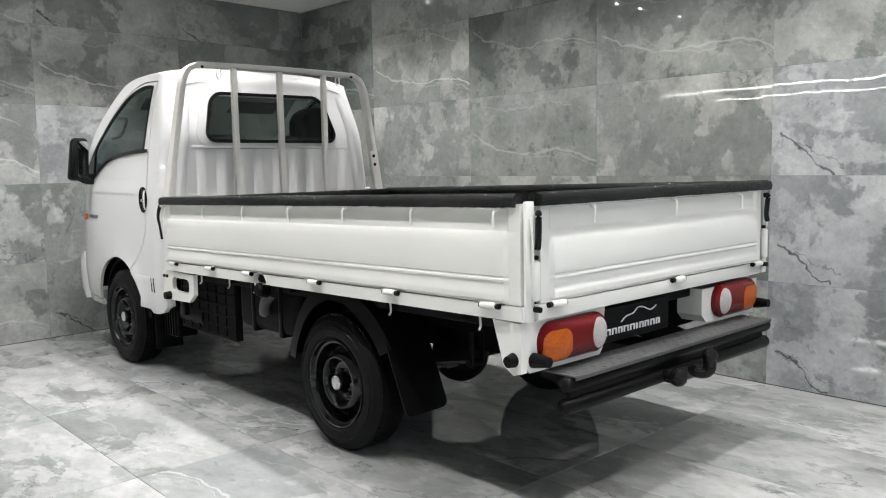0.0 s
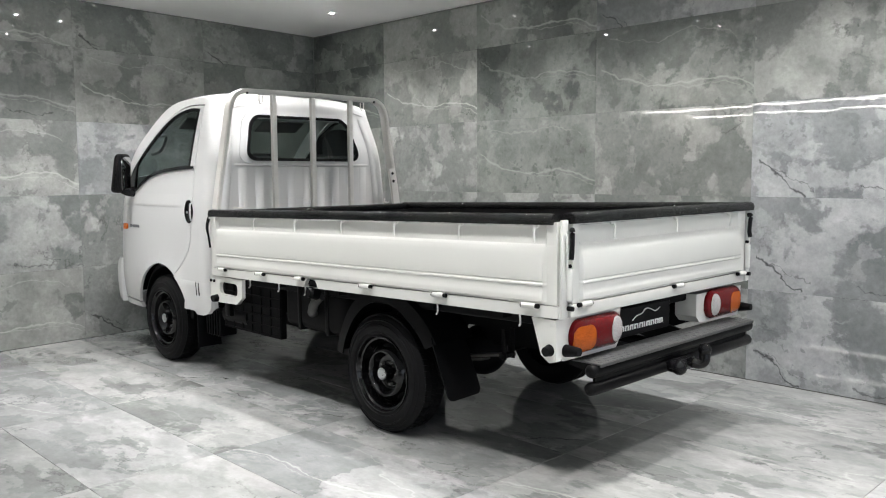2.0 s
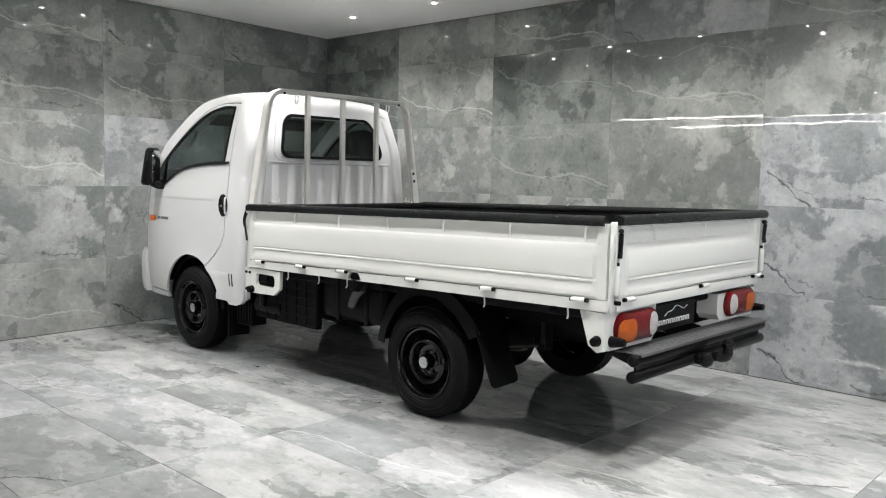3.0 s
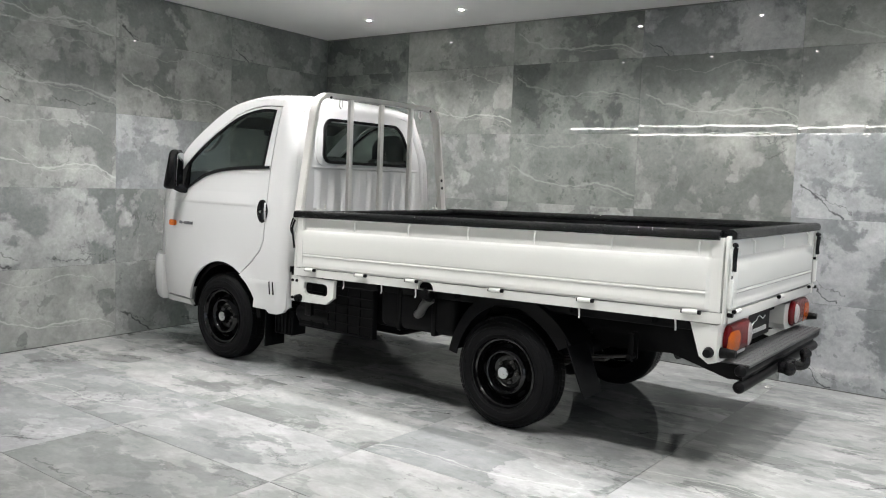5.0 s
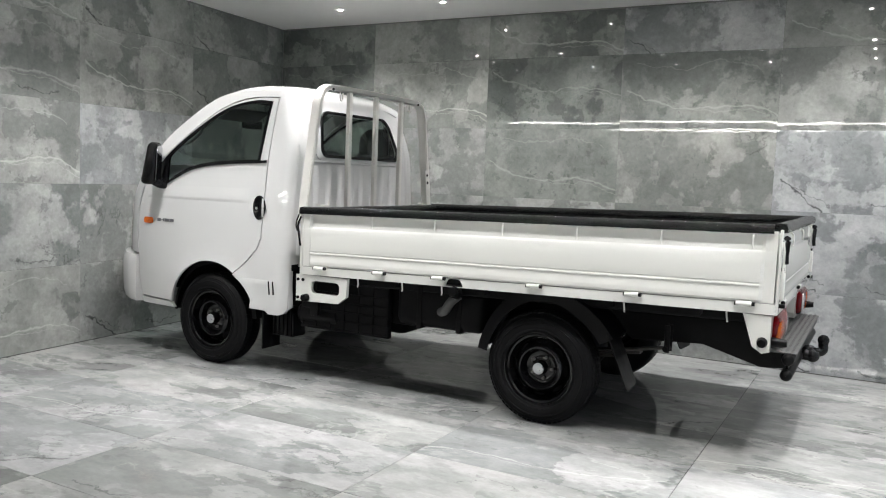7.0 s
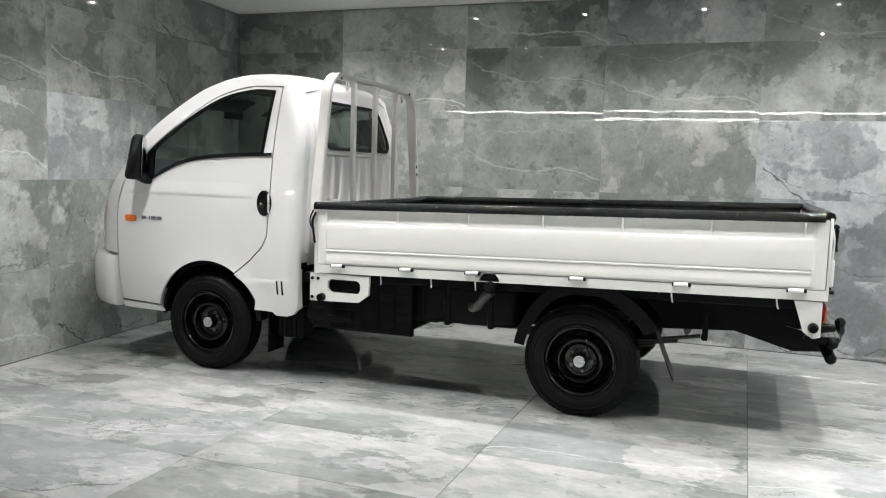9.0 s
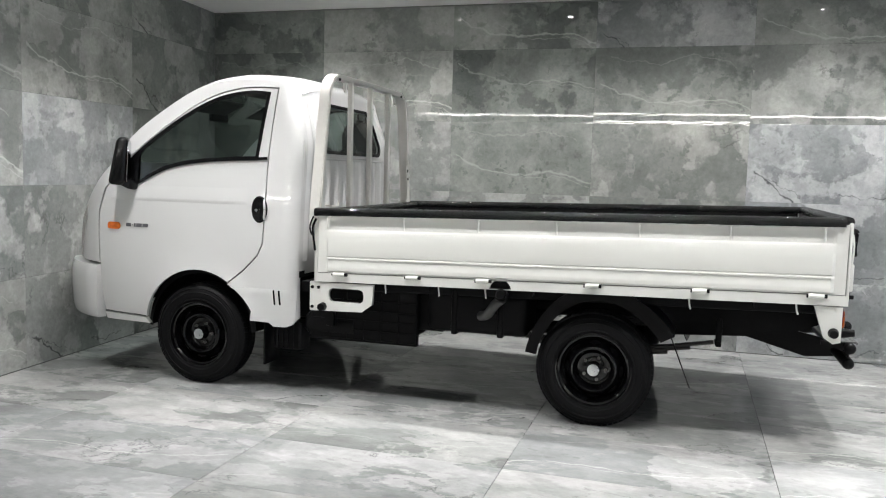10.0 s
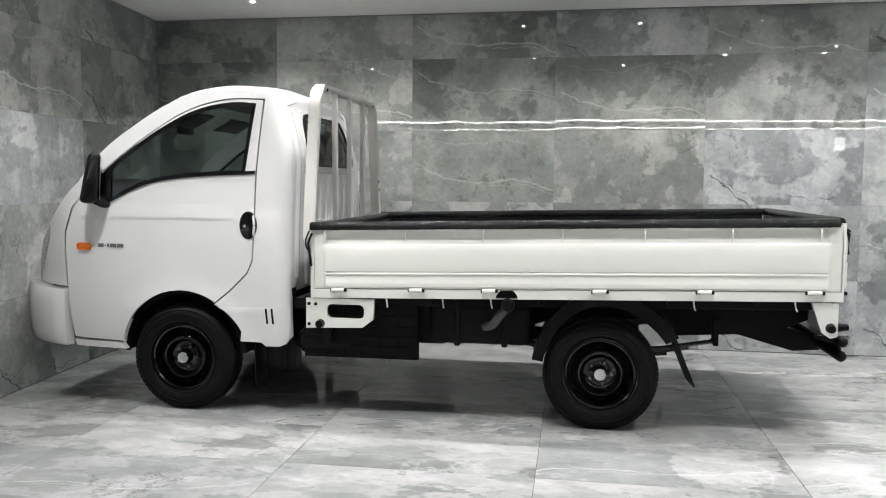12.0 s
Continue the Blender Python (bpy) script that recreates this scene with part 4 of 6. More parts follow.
def gate_hook(bm, x, y, ox, oy):
    o = Vector((ox, oy, 0))
    p = Vector((x, y, 1.078))
    sweep(bm, smooth_path([p + o * -0.004, p + o * 0.014 + Vector((0, 0, -0.004)), p + o * 0.018 + Vector((0, 0, -0.03)), p + o * 0.016 + Vector((0, 0, -0.062))], 3), ring(0.0048, 8), up=(oy, ox, 0))
    q = p + o * 0.004 + Vector((0, 0, 0.006))
    box(bm, q.x - 0.005 - 0.010 * abs(oy), q.x + 0.005 + 0.010 * abs(oy), q.y - 0.005 - 0.010 * abs(ox), q.y + 0.005 + 0.010 * abs(ox), q.z - 0.007, q.z + 0.005, 0.002)


for y in (4.666, 4.201, 3.769, 3.341, 2.912, 2.468, 2.033):
    bm = bmesh.new()
    gate_hook(bm, XC - BED_HW, y, -1, 0)
    tilt(bm)
    b2 = mirror(bm)
    part("rope_hook", bm, M_BEDWHITE, gate_l, "", 50)
    part("rope_hook", b2, M_BEDWHITE, gate_r, "", 50)
for x in (2.655, 3.19, 3.735):
    bm = bmesh.new()
    gate_hook(bm, x, BED_R, 0, -1)
    part("rope_hook", tilt(bm), M_BEDWHITE, tailgate, "", 50)
for y in (4.32, 4.00, 3.73, 2.65, 2.14):
    bm = bmesh.new()
    sweep(bm, smooth_path([(XC - BED_HW + 0.02, y, 0.712), (XC - BED_HW + 0.021, y - 0.002, 0.685), (XC - BED_HW + 0.018, y - 0.006, 0.662), (XC - BED_HW + 0.006, y - 0.010, 0.652)], 4), ring(0.0045, 8))
    pair("rope_hook", tilt(bm), M_BEDWHITE, truck, "", 50)

# ---- guard frame behind the cab ----
guard = tagged(new("guard_frame"), "grey-white steel tube guard frame between cab and bed", "guard frame")
GY = BED_F + 0.035
GX = XC - 0.012
guard.location = (GX, GY, 1.1)
flat = [(-0.016, -0.035), (-0.016, 0.035), (0.016, 0.035), (0.016, -0.035)]
pts = [(GX - 0.792, GY, 1.02), (GX - 0.785, GY, 1.15), (GX - 0.735, GY, 1.45), (GX - 0.688, GY, 1.72), (GX - 0.668, GY, 1.82), (GX - 0.632, GY, 1.885), (GX - 0.57, GY, 1.918)]
pts = smooth_path(pts, 5)
half = [Vector(p) for p in pts]
full = half + [Vector((GX + s * 0.57, GY, 1.918 + 0.006 * (1 - s * s))) for s in (-0.75, -0.4, 0, 0.4, 0.75)] + [Vector((2 * GX - p.x, p.y, p.z)) for p in half[::-1]]


def gpart(name, bm, mat, label="", sm=30):
    ob = link(name, bm, mat, sm)
    ob.parent = guard
    ob.matrix_parent_inverse = Matrix.Translation(-guard.location)
    if label:
        ob["label"] = label
    return ob


bm = bmesh.new()
sweep(bm, full, flat, up=(0, 1, 0))
bmesh.ops.recalc_face_normals(bm, faces=bm.faces)
bmesh.ops.bevel(bm, geom=[e for e in bm.edges if e.is_manifold and e.calc_face_angle() > 1.0], offset=0.006, segments=2, affect="EDGES")
hoop = gpart("hoop", bm, M_GUARD, "bent flat-tube hoop")
for x in (GX - 0.340, GX - 0.014, GX + 0.325):
    bm = bmesh.new()
    box(bm, x - 0.018, x + 0.018, GY - 0.033, GY - 0.003, 1.06, 1.905, 0.004)
    gpart("upright", bm, M_GUARD)
for x, z, r in ((0.732, 1.303, 0.012), (0.722, 1.363, 0.012), (-0.555, 1.903, 0.009), (0.545, 1.905, 0.009)):
    bm = bmesh.new()
    cyl(bm, (GX + x, GY - 0.0405, z), (GX + x, GY - 0.034, z), r, seg=12)
    gpart("bolt_hole", bm, M_BLACK)
bm = thicken(sheet([(GX + 0.738, 1.10), (GX + 0.790, 1.10), (GX + 0.748, 1.40), (GX + 0.692, 1.40)], [], 0.5, lambda x, z: (x, GY - 0.0375, z)), 0.003, (0, 1, 0))
gpart("mount_plate", bm, M_GUARD, "flat plate with two bolt holes")
for s in (-1, 1):
    bm = bmesh.new()
    c = Vector((GX + s * 0.44, GY - 0.02, 1.885))
    sweep(bm, smooth_path([c + Vector((-0.014, 0, 0.01)), c + Vector((-0.014, 0, -0.03)), c + Vector((0, 0, -0.046)), c + Vector((0.014, 0, -0.03)), c + Vector((0.014, 0, 0.01))], 4), ring(0.005, 6), up=(0, 1, 0))
    gpart("rope_loop", bm, M_GUARD)
    bm = bmesh.new()
    c = Vector((GX + s * 0.66, GY - 0.03, 1.14))
    sweep(bm, smooth_path([c + Vector((0, 0.03, 0)), c + Vector((-s * 0.0, -0.03, 0.0)), c + Vector((-s * 0.04, -0.035, 0.0)), c + Vector((-s * 0.045, -0.035, 0.03))], 4), ring(0.005, 6), up=(0, 1, 0))
    gpart("rope_loop", bm, M_GUARD)

# ---- wheels ----
TR, TW = 0.314, 0.195


def build_wheel():
    """Local frame: the outer face towards -x, hub at the origin."""
    root = new("wheel")
    w = TW / 2
    # tyre
    bm = bmesh.new()
    prof = [(-w + 0.012, 0.196), (-w - 0.004, 0.215), (-w - 0.010, 0.243), (-w - 0.004, 0.268), (-w + 0.010, 0.292), (-w + 0.024, 0.306), (-w + 0.045, TR), (w - 0.045, TR), (w - 0.02, 0.301), (w, 0.278), (w + 0.008, 0.245), (w - 0.008, 0.196)]
    lathe(bm, prof, 64)
    bmesh.ops.recalc_face_normals(bm, faces=bm.faces)
    tyre = link("tyre", bm, M_RUBBER, 40)
    # tread blocks on the shoulder and sidewall rings
    bm = bmesh.new()
    for i in range(64):
        a = 2 * math.pi * i / 64
        for r0, r1, x0, x1 in ((0.304, 0.3165, -w + 0.026, -w + 0.062), (0.310, 0.3165, -w + 0.072, -0.004), (0.310, 0.3165, 0.006, w - 0.05)):
            q = []
            for da in (0.008, 0.088):
                for x in (x0, x1):
                    for r in (r0, r1):
                        aa = a + da + (x - x0) * 1.0
                        q.append(bm.verts.new((x, r * math.cos(aa), r * math.sin(aa))))
            for f in ((0, 1, 3, 2), (4, 6, 7, 5), (0, 4, 5, 1), (2, 3, 7, 6), (1, 5, 7, 3)):
                bm.faces.new([q[j] for j in f])
    bmesh.ops.recalc_face_normals(bm, faces=bm.faces)
    tread = link("tread", bm, M_RUBBER, 0)
    bm = bmesh.new()
    for r, h in ((0.222, 0.002), (0.262, 0.003), (0.285, 0.002)):
        x = -w - (0.0075 if r < 0.25 else 0.008 if r < 0.27 else -0.002)
        lathe(bm, [(x + 0.003, r - 0.004), (x - h * 0.4, r - 0.002), (x - h * 0.4, r + 0.002), (x + 0.003, r + 0.004)], 64)
    bmesh.ops.recalc_face_normals(bm, faces=bm.faces)
    band = link("sidewall_band", bm, M_RUBBER, 40)
    # rim: lip, well and dished disc
    bm = bmesh.new()
    prof = [(-w + 0.010, 0.203), (-w - 0.004, 0.205), (-w - 0.005, 0.199), (-w + 0.012, 0.192), (-w + 0.016, 0.182), (-w + 0.036, 0.178), (-w + 0.048, 0.170), (-w + 0.066, 0.166)]
    lathe(bm, prof, 64)
    bmesh.ops.recalc_face_normals(bm, faces=bm.faces)
    rim = link("rim", bm, M_RIM, 40)
    bm = bmesh.new()
    x0 = -w + 0.052
    prof = [(x0 + 0.01, 0.166), (x0 + 0.004, 0.160), (x0 - 0.004, 0.150), (x0 - 0.022, 0.138), (x0 - 0.034, 0.128), (x0 - 0.040, 0.120), (x0 - 0.039, 0.112), (x0 - 0.030, 0.105), (x0 - 0.010, 0.098), (x0 + 0.006, 0.090), (x0 + 0.010, 0.080), (x0 + 0.008, 0.046), (x0 + 0.004, 0.040), (x0 + 0.004, 0.0005)]
    lathe(bm, prof, 64)
    bmesh.ops.recalc_face_normals(bm, faces=bm.faces)
    disc = link("rim_disc", bm, M_RIM, 40)
    # hand holes as dark slots
    slots = []
    for i in range(8):
        bm = bmesh.new()
        a = 2 * math.pi * (i + 0.5) / 8
        vs = []
        for k in range(14):
            t = 2 * math.pi * k / 14
            r = 0.149 + 0.009 * math.sin(t)
            aa = a + 0.030 * math.cos(t) / 0.14
            vs.append(bm.verts.new((x0 - 0.009 + (r - 0.149) * 1.2, r * math.cos(aa), r * math.sin(aa))))
        f = bm.faces.new(vs)
        f.normal_update()
        if f.normal.x > 0:
            f.normal_flip()
        slots.append(link("vent_slot", bm, M_DARK, 0))
    kids = [tyre, rim, disc]
    subs = [(tread, tyre), (band, tyre)] + [(o, disc) for o in slots]
    xc = x0 + 0.006
    for i in range(5):
        a = 2 * math.pi * i / 5 + 0.3
        bm = bmesh.new()
        c = (xc, 0.062 * math.cos(a), 0.062 * math.sin(a))
        cyl(bm, (c[0] + 0.004, c[1], c[2]), (c[0] - 0.014, c[1], c[2]), 0.0088, seg=6)
        cyl(bm, (c[0] - 0.014, c[1], c[2]), (c[0] - 0.020, c[1], c[2]), 0.005, seg=8)
        kids.append(link("wheel_nut", bm, M_STEEL, 30))
    bm = bmesh.new()
    lathe(bm, [(xc + 0.004, 0.040), (xc - 0.030, 0.038), (xc - 0.050, 0.0365), (xc - 0.054, 0.0335), (xc - 0.0535, 0.020)], 32)
    bmesh.ops.recalc_face_normals(bm, faces=bm.faces)
    kids.append(link("hub", bm, M_RIM, 40))
    bm = bmesh.new()
    lathe(bm, [(xc - 0.0535, 0.0325), (xc - 0.0570, 0.0320), (xc - 0.0585, 0.030), (xc - 0.0575, 0.025), (xc - 0.0565, 0.024), (xc - 0.0565, 0.0005)], 32)
    bmesh.ops.recalc_face_normals(bm, faces=bm.faces)
    cap = link("hub_cap", bm, M_CAP, 40)
    cap["label"] = "silver hub cap"
    kids.append(cap)
    for o in kids:
        o.parent = root
    for o, p in subs:
        o.parent = p
    return root


def set_wheel(root, x, y, flip):
    m = Matrix.Translation((x, y, HUB_Z))
    if flip:
        m = m @ Matrix.Rotation(math.pi, 4, "Z")
    else:
        m = m @ Matrix.Rotation(0.4, 4, "X")
    root.matrix_basis = m
    root.parent = truck
    root.matrix_parent_inverse = Matrix.Translation(-truck.location)


TRACK_F, TRACK_R = 0.717, 0.692
wf = build_wheel()
wr = build_wheel()
wf2, wr2 = copy_thing(wf, Matrix()), copy_thing(wr, Matrix())
set_wheel(wf, XC - TRACK_F, FRONT_AX, False)
set_wheel(wf2, XC + TRACK_F, FRONT_AX, True)
set_wheel(wr, XC - TRACK_R, REAR_AX, False)
set_wheel(wr2, XC + TRACK_R, REAR_AX, True)

# ---- under the bed ----
for s in (-1, 1):
    x = XC + s * 0.40
    out = [(1.95, 0.60), (2.15, 0.52), (2.55, 0.56), (2.9, 0.57), (3.4, 0.57), (3.8, 0.54), (6.3, 0.52), (6.3, 0.66), (1.95, 0.735)]
    bm = thicken(sheet(out, [], 0.9, lambda y, z: (x - 0.03, y, z)), 0.06)
    part("chassis_rail", bm, M_DARK, truck, "black chassis rail", 30)
    # leaf spring pack
    bm = bmesh.new()
    for k in range(4):
        L = 0.62 - 0.12 * k
        pts = [(XC + s * 0.52, REAR_AX + L * t, 0.40 + 0.07 * t * t * (L / 0.62) ** 2 - 0.016 * k) for t in (-1, -0.6, -0.3, 0, 0.3, 0.6, 1)]
        sweep(bm, pts, [(-0.03, -0.006), (-0.03, 0.006), (0.03, 0.006), (0.03, -0.006)])
    bmesh.ops.recalc_face_normals(bm, faces=bm.faces)
    part("leaf_spring", bm, M_DUSTY, truck, "dusty grey leaf spring pack", 30)
    bm = bmesh.new()
    box(bm, XC + s * 0.52 - 0.036, XC + s * 0.52 - 0.026, REAR_AX - 0.660, REAR_AX - 0.630, 0.45, 0.60, 0.004)
    box(bm, XC + s * 0.52 + 0.026, XC + s * 0.52 + 0.036, REAR_AX - 0.660, REAR_AX - 0.630, 0.45, 0.60, 0.004)
    cyl(bm, (XC + s * 0.52 - 0.045, REAR_AX - 0.64, 0.47), (XC + s * 0.52 + 0.045, REAR_AX - 0.64, 0.47), 0.016, seg=10)
    part("spring_shackle", bm, M_DARK, truck, "", 30)
for y in (2.3, 2.75, 3.5, 4.1, 4.6):
    bm = bmesh.new()
    box(bm, XC - 0.80, XC + 0.80, y - 0.03, y + 0.03, 0.665, 0.715)
    part("cross_bearer", tilt(bm), M_DARK, truck, "", 0)
bm = bmesh.new()
cyl(bm, (XC - 0.62, REAR_AX, HUB_Z), (XC + 0.62, REAR_AX, HUB_Z), 0.045, seg=16)
bmesh.ops.create_uvsphere(bm, u_segments=20, v_segments=12, radius=0.15, matrix=Matrix.Translation((XC, REAR_AX, HUB_Z + 0.01)))
part("rear_axle", bm, M_DARK, truck, "", 40)
bm = bmesh.new()
cyl(bm, (XC - 0.62, FRONT_AX, HUB_Z), (XC + 0.62, FRONT_AX, HUB_Z), 0.05, seg=16)
part("front_axle", bm, M_DARK, truck, "", 40)
bm = bmesh.new()
cyl(bm, (XC + 0.02, 3.2, 0.36), (XC + 0.02, 4.9, 0.48), 0.045, seg=14)
part("drive_shaft", bm, M_DARK, truck, "", 40)
bm = bmesh.new()
box(bm, XC - 0.30, XC + 0.30, 4.75, 6.1, 0.36, 0.70, 0.05)
part("engine_underside", bm, M_DARK, truck, "", 30)
bm = bmesh.new()
box(bm, XC - 0.74, XC + 0.74, 1.99, 4.72, 0.640, 0.695, 0.01)
part("under_tray", tilt(bm), M_DARK, truck, "", 0)
# fuel tank with its strap and filler neck
bm = bmesh.new()
box(bm, XC - 0.74, XC - 0.44, 3.50, 4.10, 0.44, 0.69, 0.05, 3)
tank = part("fuel_tank", bm, M_DARK, truck, "black fuel tank", 40)
for y in (3.66, 3.93):
    bm = bmesh.new()
    box(bm, XC - 0.748, XC - 0.43, y - 0.018, y + 0.018, 0.432, 0.70, 0.01)
    part("tank_strap", bm, M_BLACK, tank, "", 30)
bm = bmesh.new()
sweep(bm, smooth_path([(XC - 0.80, 3.635, 0.672), (XC - 0.81, 3.68, 0.63), (XC - 0.80, 3.72, 0.575), (XC - 0.76, 3.77, 0.555)], 6), ring(0.027, 12))
part("filler_neck", bm, M_HOSE, truck, "grey fuel filler hose", 50)
bm = bmesh.new()
cyl(bm, (XC - 0.83, 3.635, 0.69), (XC - 0.875, 3.632, 0.70), 0.038, 0.034, 18)
cyl(bm, (XC - 0.875, 3.632, 0.70), (XC - 0.89, 3.632, 0.702), 0.030, 0.024, 14)
part("filler_cap", bm, M_BLACK, truck, "black fuel filler cap", 40)
# gridded side panel ahead of the tank
bm = bmesh.new()
box(bm, XC - 0.72, XC - 0.685, 4.16, 4.84, 0.335, 0.69)
cover = part("battery_cover", bm, M_DARK, truck, "black ribbed plastic side cover", 0)
bm = bmesh.new()
box(bm, XC + 0.50, XC + 0.70, 4.14, 4.84, 0.30, 0.69, 0.02)
part("battery_box", bm, M_DARK, truck, "black box under the bed", 30)
# unseen block, added to keep light off the floor under the truck
bm = bmesh.new()
box(bm, XC - 0.20, XC + 0.20, 4.35, 5.00, 0.25, 0.62, 0.06, 3)
part("gearbox", bm, M_DARK, truck, "", 40)
# dark filler, added to close the bright gap between tank and cover
bm = bmesh.new()
box(bm, XC - 0.66, XC - 0.46, 4.00, 4.20, 0.42, 0.70, 0.03)
part("tank_shield", bm, M_DARK, truck, "", 30)
bm = bmesh.new()
cyl(bm, (XC - 0.66, 4.86, 0.42), (XC - 0.66, 4.56, 0.42), 0.075, seg=20)
cyl(bm, (XC - 0.66, 4.89, 0.42), (XC - 0.66, 4.86, 0.42), 0.050, 0.075, seg=20)
part("air_canister", bm, M_BLACK, truck, "black canister behind the cab", 40)
bm = bmesh.new()
box(bm, XC - 0.79, XC - 0.76, 4.66, 4.72, 0.43, 0.56, 0.003)
part("canister_bracket", bm, M_BLACK, truck, "", 30)
for k in range(7):
    y = 4.17 + k * 0.11
    bm = bmesh.new()
    box(bm, XC - 0.727, XC - 0.72, y - 0.006, y + 0.006, 0.336, 0.689)
    part("rib", bm, M_DARK, cover, "", 0)
for z in (0.342, 0.40, 0.46, 0.52, 0.58, 0.64):
    bm = bmesh.new()
    box(bm, XC - 0.7285, XC - 0.72, 4.161, 4.839, z - 0.006, z + 0.006)
    part("rib", bm, M_DARK, cover, "", 0)
# front step bracket, white with an oval hole
out = [(4.785, 0.70), (4.785, 0.528), (4.455, 0.538), (4.392, 0.585), (4.387, 0.70)]
bm = thicken(sheet(out, [rounded(4.445, 4.665, 0.588, 0.668, 0.03)], 0.3, lambda y, z: (XC - BED_HW + 0.004, y, z)), 0.025)
bk, bk2 = pair("bed_bracket", bm, M_BEDWHITE, truck, "white bracket plate with an oval hole", 35)
for g, fl in ((bk, 0), (bk2, 1)):
    for name, y, z, r, d in (("bracket_bolt", 4.768, 0.668, 0.009, 0.004), ("bracket_bolt", 4.728, 0.668, 0.009, 0.004), ("bracket_bolt", 4.768, 0.552, 0.009, 0.004), ("rubber_stop", 4.70, 0.556, 0.022, 0.03)):
        bm = bmesh.new()
        cyl(bm, (XC - BED_HW - d, y, z), (XC - BED_HW + 0.006, y, z), r, r * 1.15, 14)
        if fl:
            bm = mirror(bm)
        part(name, bm, M_BLACK, g, "", 40)


# mudguards: hoops over the rear wheels with flaps
def hoop_guard(cy, r0, a0, a1, x0, x1, cz=HUB_Z, flange=0.03):
    bm = bmesh.new()
    n = 26
    rows = []
    for i in range(n + 1):
        a = radians(a0 + (a1 - a0) * i / n)
        rr = r0
        rows.append([bm.verts.new((x, cy + rr2 * math.cos(a), cz + rr2 * math.sin(a))) for x, rr2 in ((x0, rr - flange), (x0 + 0.010, rr), (x1, rr), (x1, rr - 0.006), (x0 + 0.016, rr - 0.006), (x0 + 0.008, rr - flange))])
    for r, q in zip(rows, rows[1:]):
        for k in range(6):
            bm.faces.new((r[k], r[(k + 1) % 6], q[(k + 1) % 6], q[k]))
    bmesh.ops.recalc_face_normals(bm, faces=bm.faces)
    return bm


bm = hoop_guard(REAR_AX + 0.02, 0.40, 30, 172, XC - 0.80, XC - 0.53, HUB_Z + 0.015, 0.062)
for v in bm.verts:
    v.co.y = REAR_AX - (v.co.y - REAR_AX)
    v.co.z += 0.045 * max(0.0, (v.co.z - 0.5) / 0.23)
    if v.co.y < REAR_AX - 0.2:
        v.co.y -= 0.06 * min(1, (REAR_AX - 0.2 - v.co.y) / 0.2)
bmesh.ops.reverse_faces(bm, faces=bm.faces)
g1, g2 = pair("rear_mudguard", bm, M_BLACK, truck, "black plastic mudguard hoop", 40)
bm = thicken(sheet(rounded(XC - 0.80, XC - 0.55, -0.31, 0.03, 0.035, 6), [], 0.5, lambda x, z: (x, -0.003, z)), 0.006, (0, 1, 0))
bmesh.ops.transform(bm, matrix=Matrix.Translation((XC - 0.80, 2.735, 0.545)) @ Matrix.Rotation(radians(4.5), 4, "Z") @ Matrix.Rotation(radians(-22), 4, "X") @ Matrix.Translation((0.80 - XC, 0, 0)), verts=bm.verts)
b2 = mirror(bm)
part("mud_flap", bm, M_BLACK, g1, "black rubber mud flap", 30)
part("mud_flap", b2, M_BLACK, g2, "black rubber mud flap", 30)
bm = hoop_guard(FRONT_AX, 0.385, 0, 178, XC - 0.785, XC - 0.50, 0.335)
pair("front_wheel_liner", bm, M_DARK, truck, "", 40)
bm = bmesh.new()
box(bm, XC - 0.78, XC - 0.60, 5.12, 5.132, 0.15, 0.43, 0.004)
pair("front_mud_flap", bm, M_BLACK, truck, "black rubber front mud flap", 30)
bm = bmesh.new()
box(bm, XC - 0.735, XC - 0.60, 4.90, 5.08, 0.25, 0.42, 0.01)
sg = pair("step_guard", bm, M_BLACK, truck, "", 0)
for k in range(5):
    bm = bmesh.new()
    box(bm, XC - 0.745, XC - 0.735, 4.91 + k * 0.035, 4.922 + k * 0.035, 0.26, 0.43)
    b2 = mirror(bm)
    part("rib", bm, M_BLACK, sg[0], "", 0)
    part("rib", b2, M_BLACK, sg[1], "", 0)
# exhaust and spare
bm = bmesh.new()
cyl(bm, (XC + 0.25, 3.55, 0.42), (XC + 0.25, 4.25, 0.44), 0.09, seg=18)
sweep(bm, smooth_path([(XC + 0.25, 3.56, 0.42), (XC + 0.26, 3.3, 0.50), (XC + 0.3, 3.0, 0.50), (XC + 0.35, 2.5, 0.45), (XC + 0.4, 2.2, 0.43)], 5), ring(0.028, 10))
part("exhaust", bm, M_DARK, truck, "", 40)

